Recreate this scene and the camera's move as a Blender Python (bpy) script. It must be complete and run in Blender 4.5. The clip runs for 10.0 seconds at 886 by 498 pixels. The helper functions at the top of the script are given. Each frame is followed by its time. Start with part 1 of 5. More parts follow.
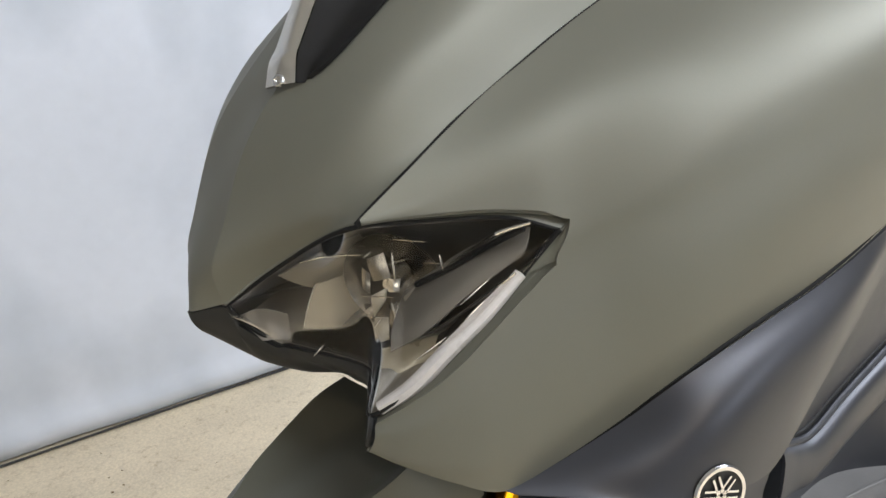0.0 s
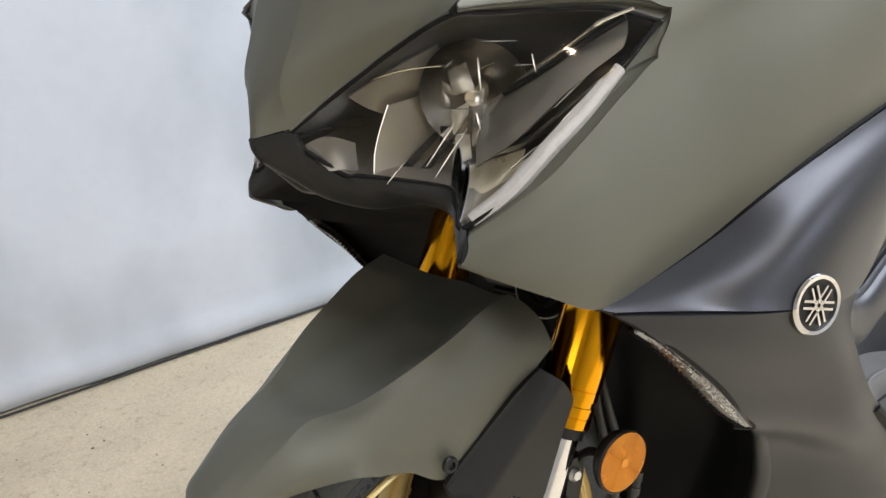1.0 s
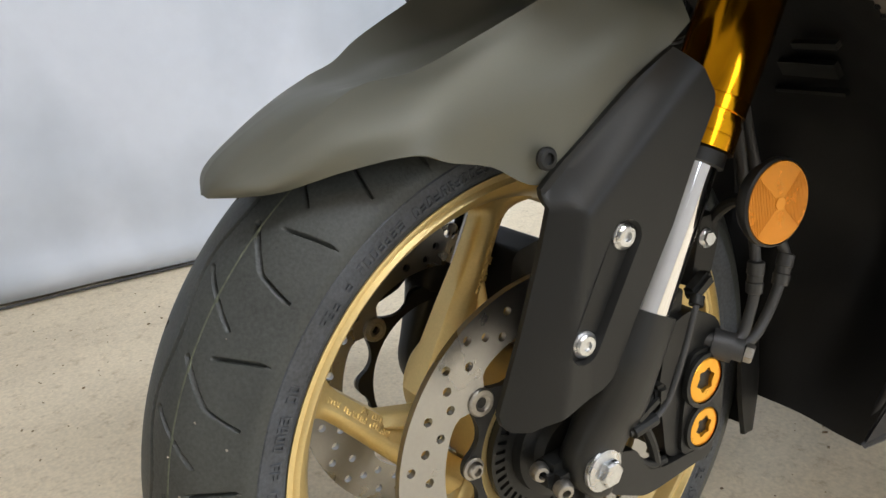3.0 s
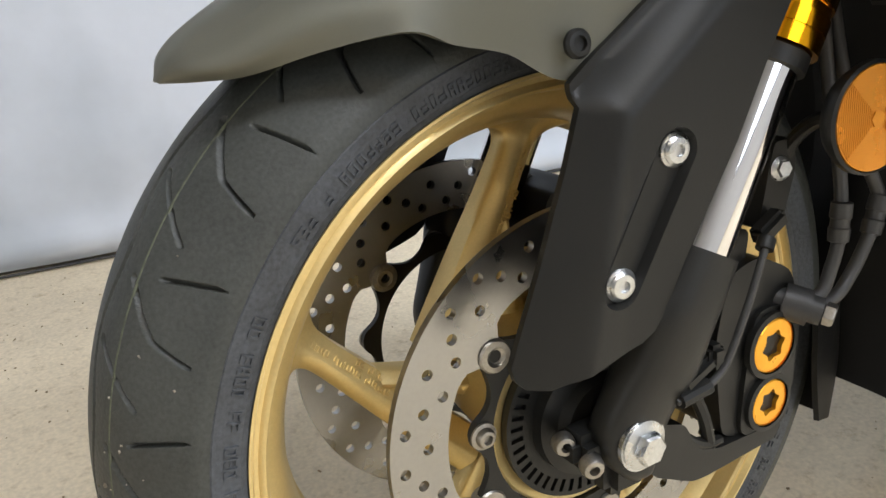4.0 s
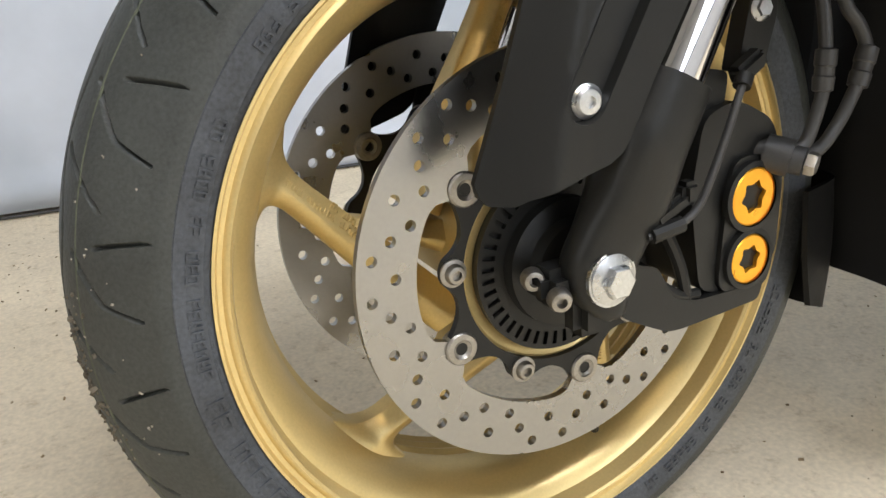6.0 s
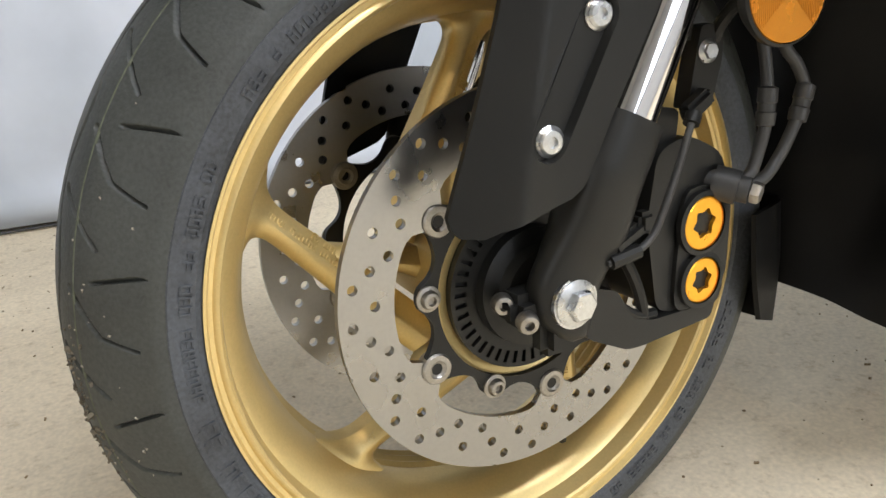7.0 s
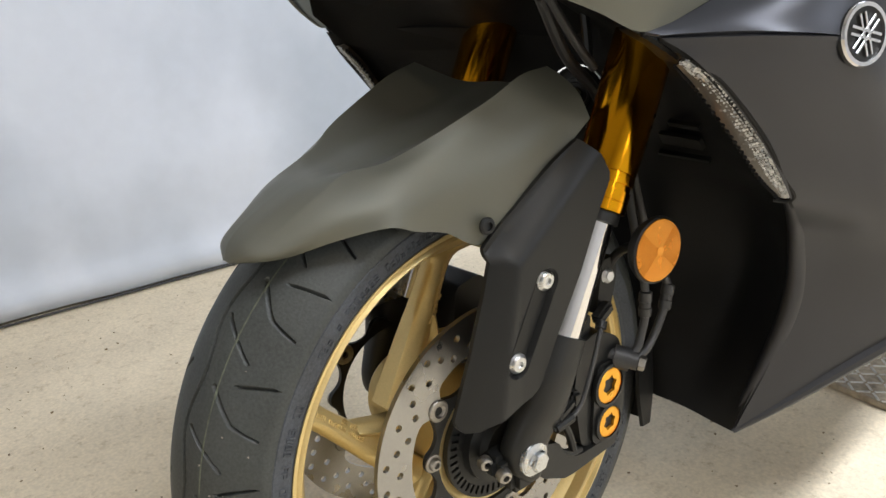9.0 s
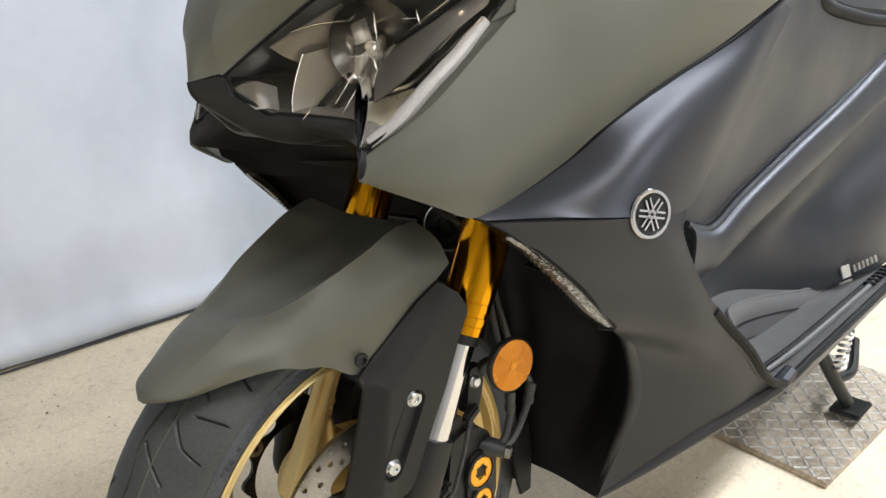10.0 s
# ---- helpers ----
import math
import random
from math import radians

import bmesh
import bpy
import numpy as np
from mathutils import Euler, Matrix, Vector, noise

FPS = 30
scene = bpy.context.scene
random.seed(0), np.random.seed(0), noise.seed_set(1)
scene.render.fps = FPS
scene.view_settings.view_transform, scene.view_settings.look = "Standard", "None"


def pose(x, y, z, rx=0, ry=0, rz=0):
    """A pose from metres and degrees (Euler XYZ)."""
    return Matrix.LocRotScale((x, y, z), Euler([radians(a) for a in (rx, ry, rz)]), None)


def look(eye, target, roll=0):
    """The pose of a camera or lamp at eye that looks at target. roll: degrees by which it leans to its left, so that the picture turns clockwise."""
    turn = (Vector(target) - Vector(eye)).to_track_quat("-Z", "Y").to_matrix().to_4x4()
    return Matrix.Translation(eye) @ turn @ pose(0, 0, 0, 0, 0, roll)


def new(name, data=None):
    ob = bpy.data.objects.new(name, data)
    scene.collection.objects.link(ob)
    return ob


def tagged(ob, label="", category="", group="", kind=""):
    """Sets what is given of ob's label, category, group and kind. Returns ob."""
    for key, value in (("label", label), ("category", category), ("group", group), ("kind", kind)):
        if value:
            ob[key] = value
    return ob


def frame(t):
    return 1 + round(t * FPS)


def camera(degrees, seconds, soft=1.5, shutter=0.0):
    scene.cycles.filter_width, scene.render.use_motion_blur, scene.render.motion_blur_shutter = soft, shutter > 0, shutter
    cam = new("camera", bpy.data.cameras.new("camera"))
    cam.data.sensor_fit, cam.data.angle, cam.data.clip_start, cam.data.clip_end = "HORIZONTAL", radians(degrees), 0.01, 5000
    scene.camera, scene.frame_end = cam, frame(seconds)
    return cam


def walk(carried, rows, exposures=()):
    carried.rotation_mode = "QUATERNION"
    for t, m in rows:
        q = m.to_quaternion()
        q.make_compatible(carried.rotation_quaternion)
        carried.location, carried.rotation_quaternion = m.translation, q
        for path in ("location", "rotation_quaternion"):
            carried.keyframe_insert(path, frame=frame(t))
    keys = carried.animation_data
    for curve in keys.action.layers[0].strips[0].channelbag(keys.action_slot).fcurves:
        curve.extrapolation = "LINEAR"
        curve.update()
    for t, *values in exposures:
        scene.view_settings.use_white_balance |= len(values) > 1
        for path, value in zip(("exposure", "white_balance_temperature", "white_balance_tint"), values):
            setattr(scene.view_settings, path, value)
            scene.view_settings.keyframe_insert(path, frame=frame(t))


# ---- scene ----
cam = camera(58.54, 10.0)
# seconds, x, y, z, then the turns about x, y and z
ROWS = [
    (0.0, -0.2809, -0.4615, 1.0249, 67.41, 1.74, -37.47),
    (0.5, -0.3473, -0.4250, 0.9561, 67.62, 1.50, -41.05),
    (1.0, -0.3782, -0.4104, 0.8902, 67.70, 1.39, -42.07),
    (1.5, -0.3753, -0.4100, 0.8069, 67.79, 1.46, -41.58),
    (2.0, -0.3786, -0.4066, 0.7231, 68.02, 1.50, -40.03),
    (2.5, -0.3654, -0.3888, 0.6627, 68.16, 1.55, -38.13),
    (3.0, -0.3461, -0.3581, 0.6187, 68.12, 1.91, -35.79),
    (4.5, -0.2689, -0.3139, 0.5122, 68.29, 1.82, -29.30),
    (5.0, -0.2692, -0.3308, 0.4830, 68.28, 1.80, -28.50),
    (5.5, -0.2715, -0.3543, 0.4515, 68.16, 1.81, -28.32),
    (7.0, -0.2881, -0.3843, 0.4778, 68.59, 1.66, -30.93),
    (7.5, -0.3421, -0.4171, 0.5065, 68.27, 1.40, -33.43),
    (8.0, -0.3911, -0.4377, 0.5502, 68.32, 1.19, -36.49),
    (8.5, -0.4378, -0.4533, 0.6240, 68.35, 1.11, -39.35),
    (9.0, -0.4473, -0.4389, 0.7058, 68.31, 1.02, -41.80),
    (9.5, -0.4454, -0.4670, 0.7987, 68.44, 0.79, -43.71),
    (10.0, -0.4436, -0.5461, 0.8671, 68.28, 0.82, -45.22),
]
# the picture brightens a little over the dark wheel
EXPOSURES = [(0.0, 0.04), (1.0, 0.08), (1.6, 0.1), (2.5, 0.05), (3.2, 0.06), (4.5, 0.14), (5.5, 0.2), (7.0, 0.2), (8.0, 0.14), (9.0, 0.08), (10.0, 0.09)]
walk(cam, [(t, pose(x, y, z, rx, ry, rz)) for t, x, y, z, rx, ry, rz in ROWS], EXPOSURES)

# ---- world, lamps, exposure ----
world = bpy.data.worlds.new("garage_air")
scene.world = world
world.use_nodes = True
world.node_tree.nodes["Background"].inputs["Color"].default_value = (0.75, 0.82, 1.0, 1)
world.node_tree.nodes["Background"].inputs["Strength"].default_value = 0.03


def area_lamp(name, eye, target, sx, sy, watts, colour):
    data = bpy.data.lights.new(name, "AREA")
    data.shape, data.size, data.size_y, data.energy, data.color = "RECTANGLE", sx, sy, watts, colour
    ob = new(name, data)
    ob.matrix_world = look(eye, target)
    return ob


area_lamp("ceiling_tube_lamp", (2.15, -1.06, 2.40), (2.15, -0.9, 0), 1.7, 0.07, 78, (0.83, 0.89, 0.98))
area_lamp("ceiling_tube_lamp", (3.60, -0.90, 2.40), (2.6, -0.7, 0), 0.12, 1.6, 40, (0.84, 0.91, 1.0))
area_lamp("ceiling_tube_lamp", (0.40, -1.20, 2.45), (0.40, -1.0, 0), 2.0, 0.16, 64, (0.86, 0.90, 0.98))
# the lamp at x = -3.36 is added, to light the nose from ahead
area_lamp("unseen_window_light", (-3.36, -0.725, 1.22), (0, -0.3, 0.7), 1.5, 1.1, 15, (0.98, 0.97, 0.94))
area_lamp("unseen_window_light", (0.50, -3.26, 1.70), (0.5, 0.0, 0.9), 1.5, 0.9, 25, (0.84, 0.90, 1.0))
area_lamp("ceiling_bulb_lamp", (-0.9, -1.7, 2.2), (-0.4, 0.2, 0.3), 0.06, 0.06, 5, (1.0, 0.78, 0.52))

# ---- materials ----


def mat(name, base, rough=0.5, metal=0.0, vary=0.06, scale=8.0, fine=140.0, bump=0.02, coat=0.0, spec=0.5, rough_vary=0.08):
    """A surface with blotches of one scale, grain of another, and a fine relief."""
    m = bpy.data.materials.new(name)
    m.use_nodes = True
    nt = m.node_tree
    bsdf = nt.nodes["Principled BSDF"]
    co = nt.nodes.new("ShaderNodeTexCoord")
    big, small = nt.nodes.new("ShaderNodeTexNoise"), nt.nodes.new("ShaderNodeTexNoise")
    big.inputs["Scale"].default_value, big.inputs["Detail"].default_value = scale, 4
    small.inputs["Scale"].default_value, small.inputs["Detail"].default_value = fine, 3
    for n in (big, small):
        nt.links.new(co.outputs["Object"], n.inputs["Vector"])
    add = nt.nodes.new("ShaderNodeMath")
    add.operation = "ADD"
    nt.links.new(big.outputs["Fac"], add.inputs[0])
    nt.links.new(small.outputs["Fac"], add.inputs[1])
    ramp = nt.nodes.new("ShaderNodeMapRange")
    ramp.inputs["From Min"].default_value, ramp.inputs["From Max"].default_value = 0.6, 1.4
    ramp.inputs["To Min"].default_value, ramp.inputs["To Max"].default_value = 1 - vary, 1 + vary
    nt.links.new(add.outputs[0], ramp.inputs["Value"])
    mul = nt.nodes.new("ShaderNodeVectorMath")
    mul.operation = "SCALE"
    mul.inputs[0].default_value = base
    nt.links.new(ramp.outputs["Result"], mul.inputs["Scale"])
    nt.links.new(mul.outputs["Vector"], bsdf.inputs["Base Color"])
    rr = nt.nodes.new("ShaderNodeMapRange")
    rr.inputs["From Min"].default_value, rr.inputs["From Max"].default_value = 0.3, 0.7
    rr.inputs["To Min"].default_value, rr.inputs["To Max"].default_value = max(rough - rough_vary, 0.02), min(rough + rough_vary, 1)
    nt.links.new(big.outputs["Fac"], rr.inputs["Value"])
    nt.links.new(rr.outputs["Result"], bsdf.inputs["Roughness"])
    bsdf.inputs["Metallic"].default_value = metal
    bsdf.inputs["Coat Weight"].default_value = coat
    bsdf.inputs["Specular IOR Level"].default_value = spec
    if bump:
        b = nt.nodes.new("ShaderNodeBump")
        b.inputs["Strength"].default_value, b.inputs["Distance"].default_value = bump, 0.002
        nt.links.new(small.outputs["Fac"], b.inputs["Height"])
        nt.links.new(b.outputs["Normal"], bsdf.inputs["Normal"])
    return m


def thin_pane(name, colour, ior=1.45):
    """A thin clear shell: lets light straight through and mirrors the room by Fresnel."""
    m = bpy.data.materials.new(name)
    m.use_nodes = True
    nt = m.node_tree
    nt.nodes.remove(nt.nodes["Principled BSDF"])
    clear, shine = nt.nodes.new("ShaderNodeBsdfTransparent"), nt.nodes.new("ShaderNodeBsdfGlossy")
    clear.inputs["Color"].default_value = (*colour, 1)
    shine.inputs["Roughness"].default_value = 0.03
    edge, mix = nt.nodes.new("ShaderNodeFresnel"), nt.nodes.new("ShaderNodeMixShader")
    edge.inputs["IOR"].default_value = ior
    nt.links.new(edge.outputs["Fac"], mix.inputs["Fac"])
    nt.links.new(clear.outputs["BSDF"], mix.inputs[1])
    nt.links.new(shine.outputs["BSDF"], mix.inputs[2])
    nt.links.new(mix.outputs["Shader"], nt.nodes["Material Output"].inputs["Surface"])
    return m


OLIVE = mat("matte_olive_paint", (0.116, 0.114, 0.090), 0.53, 0.32, 0.03, 5, 900, 0.006)
BLACK = mat("satin_black_plastic", (0.0105, 0.0105, 0.0098), 0.42, 0.0, 0.08, 9, 600, 0.03, spec=0.32)
GREY = mat("dark_grey_satin_panel", (0.048, 0.049, 0.055), 0.41, 0.72, 0.04, 6, 900, 0.008)
WELL = mat("matt_black_moulding", (0.0068, 0.0066, 0.0063), 0.60, 0.0, 0.15, 12, 300, 0.06, spec=0.18)
RUBBER = mat("tyre_rubber", (0.037, 0.040, 0.036), 0.55, 0.0, 0.45, 18, 420, 0.16)
WORN = mat("scuffed_rubber", (0.050, 0.055, 0.063), 0.60, 0.0, 0.55, 24, 380, 0.30)
GOLD = mat("gold_wheel_paint", (0.67, 0.515, 0.232), 0.36, 0.60, 0.08, 14, 520, 0.05)
ANOD = mat("gold_anodised_tube", (0.74, 0.325, 0.008), 0.13, 1.0, 0.04, 20, 300, 0.002, rough_vary=0.02)
CAP = mat("orange_gold_cap", (0.86, 0.42, 0.04), 0.34, 0.85, 0.05, 60, 400, 0.01)
CHROME = mat("chrome", (0.66, 0.65, 0.66), 0.05, 1.0, 0.03, 20, 300, 0.002, rough_vary=0.04)
ZINC = mat("zinc_plated_steel", (0.56, 0.57, 0.58), 0.32, 1.0, 0.14, 90, 500, 0.03)
DIRTY = mat("dull_steel", (0.34, 0.32, 0.29), 0.42, 1.0, 0.22, 120, 500, 0.05)
AMBER_SHADED = mat("shaded_amber", (0.50, 0.180, 0.010), 0.24, 0.45, 0.10, 60, 700, 0.02)
AMBER = mat("amber_reflector", (0.66, 0.25, 0.012), 0.24, 0.45, 0.10, 60, 700, 0.02)
WHITE = mat("milky_light_bar", (0.42, 0.40, 0.38), 0.34, 0.0, 0.10, 40, 300, 0.0)
SILVER = mat("bright_reflector", (0.74, 0.72, 0.68), 0.20, 1.0, 0.04, 30, 200, 0.0, rough_vary=0.03)
CREAM = mat("cream_reflector", (0.50, 0.46, 0.36), 0.30, 0.35, 0.08, 40, 200, 0.0)
HAZE = mat("hazy_smoked_plastic", (0.40, 0.37, 0.31), 0.36, 0.55, 0.10, 40, 200, 0.0)
SMOKE = mat("smoked_bezel", (0.185, 0.172, 0.150), 0.40, 0.60, 0.08, 30, 200, 0.0)
FROST = mat("frosted_lens", (0.075, 0.065, 0.055), 0.22, 0.0, 0.10, 60, 300, 0.05)
LENS = thin_pane("clear_lens", (0.93, 0.92, 0.90), 1.24)
BRIGHT = mat("smoked_chrome", (0.30, 0.28, 0.25), 0.24, 1.0, 0.05, 40, 200, 0.0, rough_vary=0.03)
ICE = mat("frosted_crystal", (0.50, 0.50, 0.49), 0.18, 0.35, 0.20, 300, 900, 0.0, coat=0.5)
TRAY = mat("grey_ribbed_plastic", (0.078, 0.075, 0.072), 0.50, 0.0, 0.12, 20, 400, 0.08)
HOSE = mat("rubber_hose", (0.035, 0.034, 0.033), 0.48, 0.0, 0.15, 80, 500, 0.05)


def concrete():
    m = mat("concrete_floor", (0.66, 0.565, 0.415), 0.80, 0.0, 0.20, 4.5, 190, 0.28, rough_vary=0.06)
    nt = m.node_tree
    bsdf = nt.nodes["Principled BSDF"]
    co = nt.nodes.new("ShaderNodeTexCoord")
    spots = nt.nodes.new("ShaderNodeTexNoise")
    spots.inputs["Scale"].default_value, spots.inputs["Detail"].default_value = 44, 7
    spots.inputs["Roughness"].default_value = 0.72
    nt.links.new(co.outputs["Object"], spots.inputs["Vector"])
    r = nt.nodes.new("ShaderNodeValToRGB")
    r.color_ramp.elements[0].position, r.color_ramp.elements[0].color = 0.32, (0.46, 0.37, 0.26, 1)
    r.color_ramp.elements[1].position, r.color_ramp.elements[1].color = 0.46, (1, 1, 1, 1)
    nt.links.new(spots.outputs["Fac"], r.inputs["Fac"])
    mix = nt.nodes.new("ShaderNodeMix")
    mix.data_type, mix.blend_type = "RGBA", "MULTIPLY"
    mix.inputs["Factor"].default_value = 0.42
    old = bsdf.inputs["Base Color"].links[0].from_socket
    nt.links.new(old, mix.inputs["A"])
    nt.links.new(r.outputs["Color"], mix.inputs["B"])
    nt.links.new(mix.outputs["Result"], bsdf.inputs["Base Color"])
    return m


def brushed_disc():
    """Ground steel with rings round the axle."""
    m = mat("ground_steel_disc", (0.345, 0.34, 0.33), 0.30, 1.0, 0.05, 30, 300, 0.0)
    nt = m.node_tree
    bsdf = nt.nodes["Principled BSDF"]
    co = nt.nodes.new("ShaderNodeTexCoord")
    split = nt.nodes.new("ShaderNodeVectorMath")
    split.operation = "MULTIPLY"
    split.inputs[1].default_value = (1, 0, 1)
    nt.links.new(co.outputs["Object"], split.inputs[0])
    length = nt.nodes.new("ShaderNodeVectorMath")
    length.operation = "LENGTH"
    nt.links.new(split.outputs["Vector"], length.inputs[0])
    rings = nt.nodes.new("ShaderNodeTexNoise")
    rings.noise_dimensions = "1D"
    rings.inputs["Scale"].default_value, rings.inputs["Detail"].default_value = 900, 4
    nt.links.new(length.outputs["Value"], rings.inputs["W"])
    b = nt.nodes.new("ShaderNodeBump")
    b.inputs["Strength"].default_value, b.inputs["Distance"].default_value = 0.05, 0.0005
    nt.links.new(rings.outputs["Fac"], b.inputs["Height"])
    nt.links.new(b.outputs["Normal"], bsdf.inputs["Normal"])
    return m


CONCRETE, DISC = concrete(), brushed_disc()


def tarp():
    """White sheeting with soft grey smears near the hem."""
    m = mat("white_tarpaulin", (0.575, 0.605, 0.665), 0.50, 0.0, 0.04, 1.3, 30, 0.0, rough_vary=0.10)
    nt = m.node_tree
    bsdf = nt.nodes["Principled BSDF"]
    co = nt.nodes.new("ShaderNodeTexCoord")
    warp = nt.nodes.new("ShaderNodeMapping")
    warp.inputs["Scale"].default_value = (2.0, 1.0, 1.15)
    warp.inputs["Rotation"].default_value = (0, radians(-32), 0)
    smear = nt.nodes.new("ShaderNodeTexNoise")
    smear.inputs["Scale"].default_value, smear.inputs["Detail"].default_value = 1.5, 2
    nt.links.new(co.outputs["Object"], warp.inputs["Vector"])
    nt.links.new(warp.outputs["Vector"], smear.inputs["Vector"])
    r = nt.nodes.new("ShaderNodeValToRGB")
    r.color_ramp.elements[0].position, r.color_ramp.elements[0].color = 0.34, (0.60, 0.63, 0.64, 1)
    r.color_ramp.elements[1].position, r.color_ramp.elements[1].color = 0.57, (1, 1, 1, 1)
    nt.links.new(smear.outputs["Fac"], r.inputs["Fac"])
    mix = nt.nodes.new("ShaderNodeMix")
    mix.data_type, mix.blend_type = "RGBA", "MULTIPLY"
    mix.inputs["Factor"].default_value = 0.7
    nt.links.new(bsdf.inputs["Base Color"].links[0].from_socket, mix.inputs["A"])
    nt.links.new(r.outputs["Color"], mix.inputs["B"])
    nt.links.new(mix.outputs["Result"], bsdf.inputs["Base Color"])
    return m


TARP = tarp()
PLASTER = mat("painted_wall", (0.56, 0.56, 0.55), 0.8, 0.0, 0.05, 2, 80, 0.1)
TREAD = mat("aluminium_tread_plate", (0.72, 0.70, 0.66), 0.34, 0.75, 0.30, 9, 120, 0.20)
PLATE = mat("dirty_plate", (0.40, 0.335, 0.25), 0.46, 0.45, 0.60, 7, 90, 0.25)

from mathutils.geometry import delaunay_2d_cdt

# ---- shapes ----


def curve(ctrl, n):
    """A smooth line of n points through the control points."""
    p = np.asarray(ctrl, float)
    k = len(p)
    if k == 2:
        f = np.linspace(0, 1, n)[:, None]
        return p[0] * (1 - f) + p[1] * f
    tan = np.empty_like(p)
    tan[1:-1] = (p[2:] - p[:-2]) / 2
    tan[0], tan[-1] = p[1] - p[0], p[-1] - p[-2]
    seg = np.linalg.norm(p[1:] - p[:-1], axis=1)
    most = 1.6 * np.minimum(np.append(seg, seg[-1]), np.insert(seg, 0, seg[0]))
    size = np.linalg.norm(tan, axis=1) + 1e-12
    tan *= np.minimum(1, most / size)[:, None]
    u = np.linspace(0, k - 1, n)
    i = np.minimum(u.astype(int), k - 2)
    f = (u - i)[:, None]
    return (2 * f**3 - 3 * f**2 + 1) * p[i] + (f**3 - 2 * f**2 + f) * tan[i] + (3 * f**2 - 2 * f**3) * p[i + 1] + (f**3 - f**2) * tan[i + 1]


def skin(lines, nu=40, nv=24, thick=0.003, gap=None):
    """A shell laid over control lines that all have the same number of points; its back lies thick metres behind it.
    gap: (first line, last line, first point, last point) of an opening in it."""
    if gap:
        nu, nv = (len(lines[0]) - 1) * (nu // (len(lines[0]) - 1)) + 1, (len(lines) - 1) * (nv // (len(lines) - 1)) + 1
    rows = np.array([curve(l, nu) for l in lines])
    g = np.array([curve(rows[:, j], nv) for j in range(nu)]).transpose(1, 0, 2)
    du, dv = np.gradient(g, axis=1), np.gradient(g, axis=0)
    nor = np.cross(du, dv)
    nor /= np.linalg.norm(nor, axis=2, keepdims=True) + 1e-12
    back = g - nor * thick
    verts = np.concatenate([g.reshape(-1, 3), back.reshape(-1, 3)])
    n, front = nu * nv, []
    ku, kv = (nu - 1) / (len(lines[0]) - 1), (nv - 1) / (len(lines) - 1)
    for i in range(nv - 1):
        for j in range(nu - 1):
            if gap and gap[0] * kv - 0.01 <= i < gap[1] * kv - 0.01 and gap[2] * ku - 0.01 <= j < gap[3] * ku - 0.01:
                continue
            a = i * nu + j
            front.append((a, a + 1, a + nu + 1, a + nu))
    edges = {(a, b) for q in front for a, b in zip(q, q[1:] + q[:1])}
    faces = front + [tuple(n + k for k in reversed(q)) for q in front]
    faces += [(b, a, n + a, n + b) for a, b in edges if (b, a) not in edges]
    return verts, faces


def join(*pieces):
    verts, faces, n = [], [], 0
    for v, f in pieces:
        verts.append(np.asarray(v, float))
        faces += [tuple(i + n for i in q) for q in f]
        n += len(v)
    return np.concatenate(verts), faces


def moved(piece, m):
    v = np.asarray(piece[0], float)
    r = np.array(m.to_3x3())
    return v @ r.T + np.array(m.translation), piece[1]


def mirrored(piece, squeeze=1.0):
    v = np.array(piece[0], float)
    v[:, 1] *= -squeeze
    return v, [tuple(reversed(f)) for f in piece[1]]


def along(p, d, spin=0.0):
    """A pose at p whose z axis points along d."""
    return Matrix.Translation(p) @ Vector(d).to_track_quat("Z", "Y").to_matrix().to_4x4() @ pose(0, 0, 0, 0, 0, spin)


def turned(profile, n=48, closed=False, start=0.0, end=360.0):
    """A body of revolution about z from (radius, height) pairs."""
    full = end - start >= 359.9
    k = len(profile)
    ang = np.radians(np.linspace(start, end, n + (0 if full else 1), endpoint=not full))
    pr = np.asarray(profile, float)
    verts = np.concatenate([np.stack([np.cos(a) * pr[:, 0], np.sin(a) * pr[:, 0], pr[:, 1]], 1) for a in ang])
    faces = []
    for i in range(n):
        a, b = i * k, ((i + 1) % len(ang)) * k
        for j in range(k if closed else k - 1):
            q = (j + 1) % k
            faces.append((a + j, b + j, b + q, a + q))
    return verts, faces


def tube(ctrl, radius, seg=12, n=40, ends=True):
    """A round bar along a smooth line; radius is a number or a list along the line."""
    p = curve(ctrl, n)
    rad = np.full(n, radius) if np.isscalar(radius) else curve([(r, 0, 0) for r in radius], n)[:, 0]
    tan = np.gradient(p, axis=0)
    tan /= np.linalg.norm(tan, axis=1, keepdims=True)
    ref = np.array([0.0, 1.0, 0.0]) if abs(tan[0][1]) < 0.8 else np.array([1.0, 0, 0])
    verts = []
    for q, t, r in zip(p, tan, rad):
        a = np.cross(t, ref)
        a /= np.linalg.norm(a)
        ref = np.cross(a, t)
        verts += [q + r * (math.cos(w) * a + math.sin(w) * ref) for w in np.linspace(0, 2 * math.pi, seg, endpoint=False)]
    faces = [(i * seg + j, i * seg + (j + 1) % seg, (i + 1) * seg + (j + 1) % seg, (i + 1) * seg + j) for i in range(n - 1) for j in range(seg)]
    if ends:
        faces += [tuple(range(seg - 1, -1, -1)), tuple((n - 1) * seg + j for j in range(seg))]
    return np.array(verts), faces


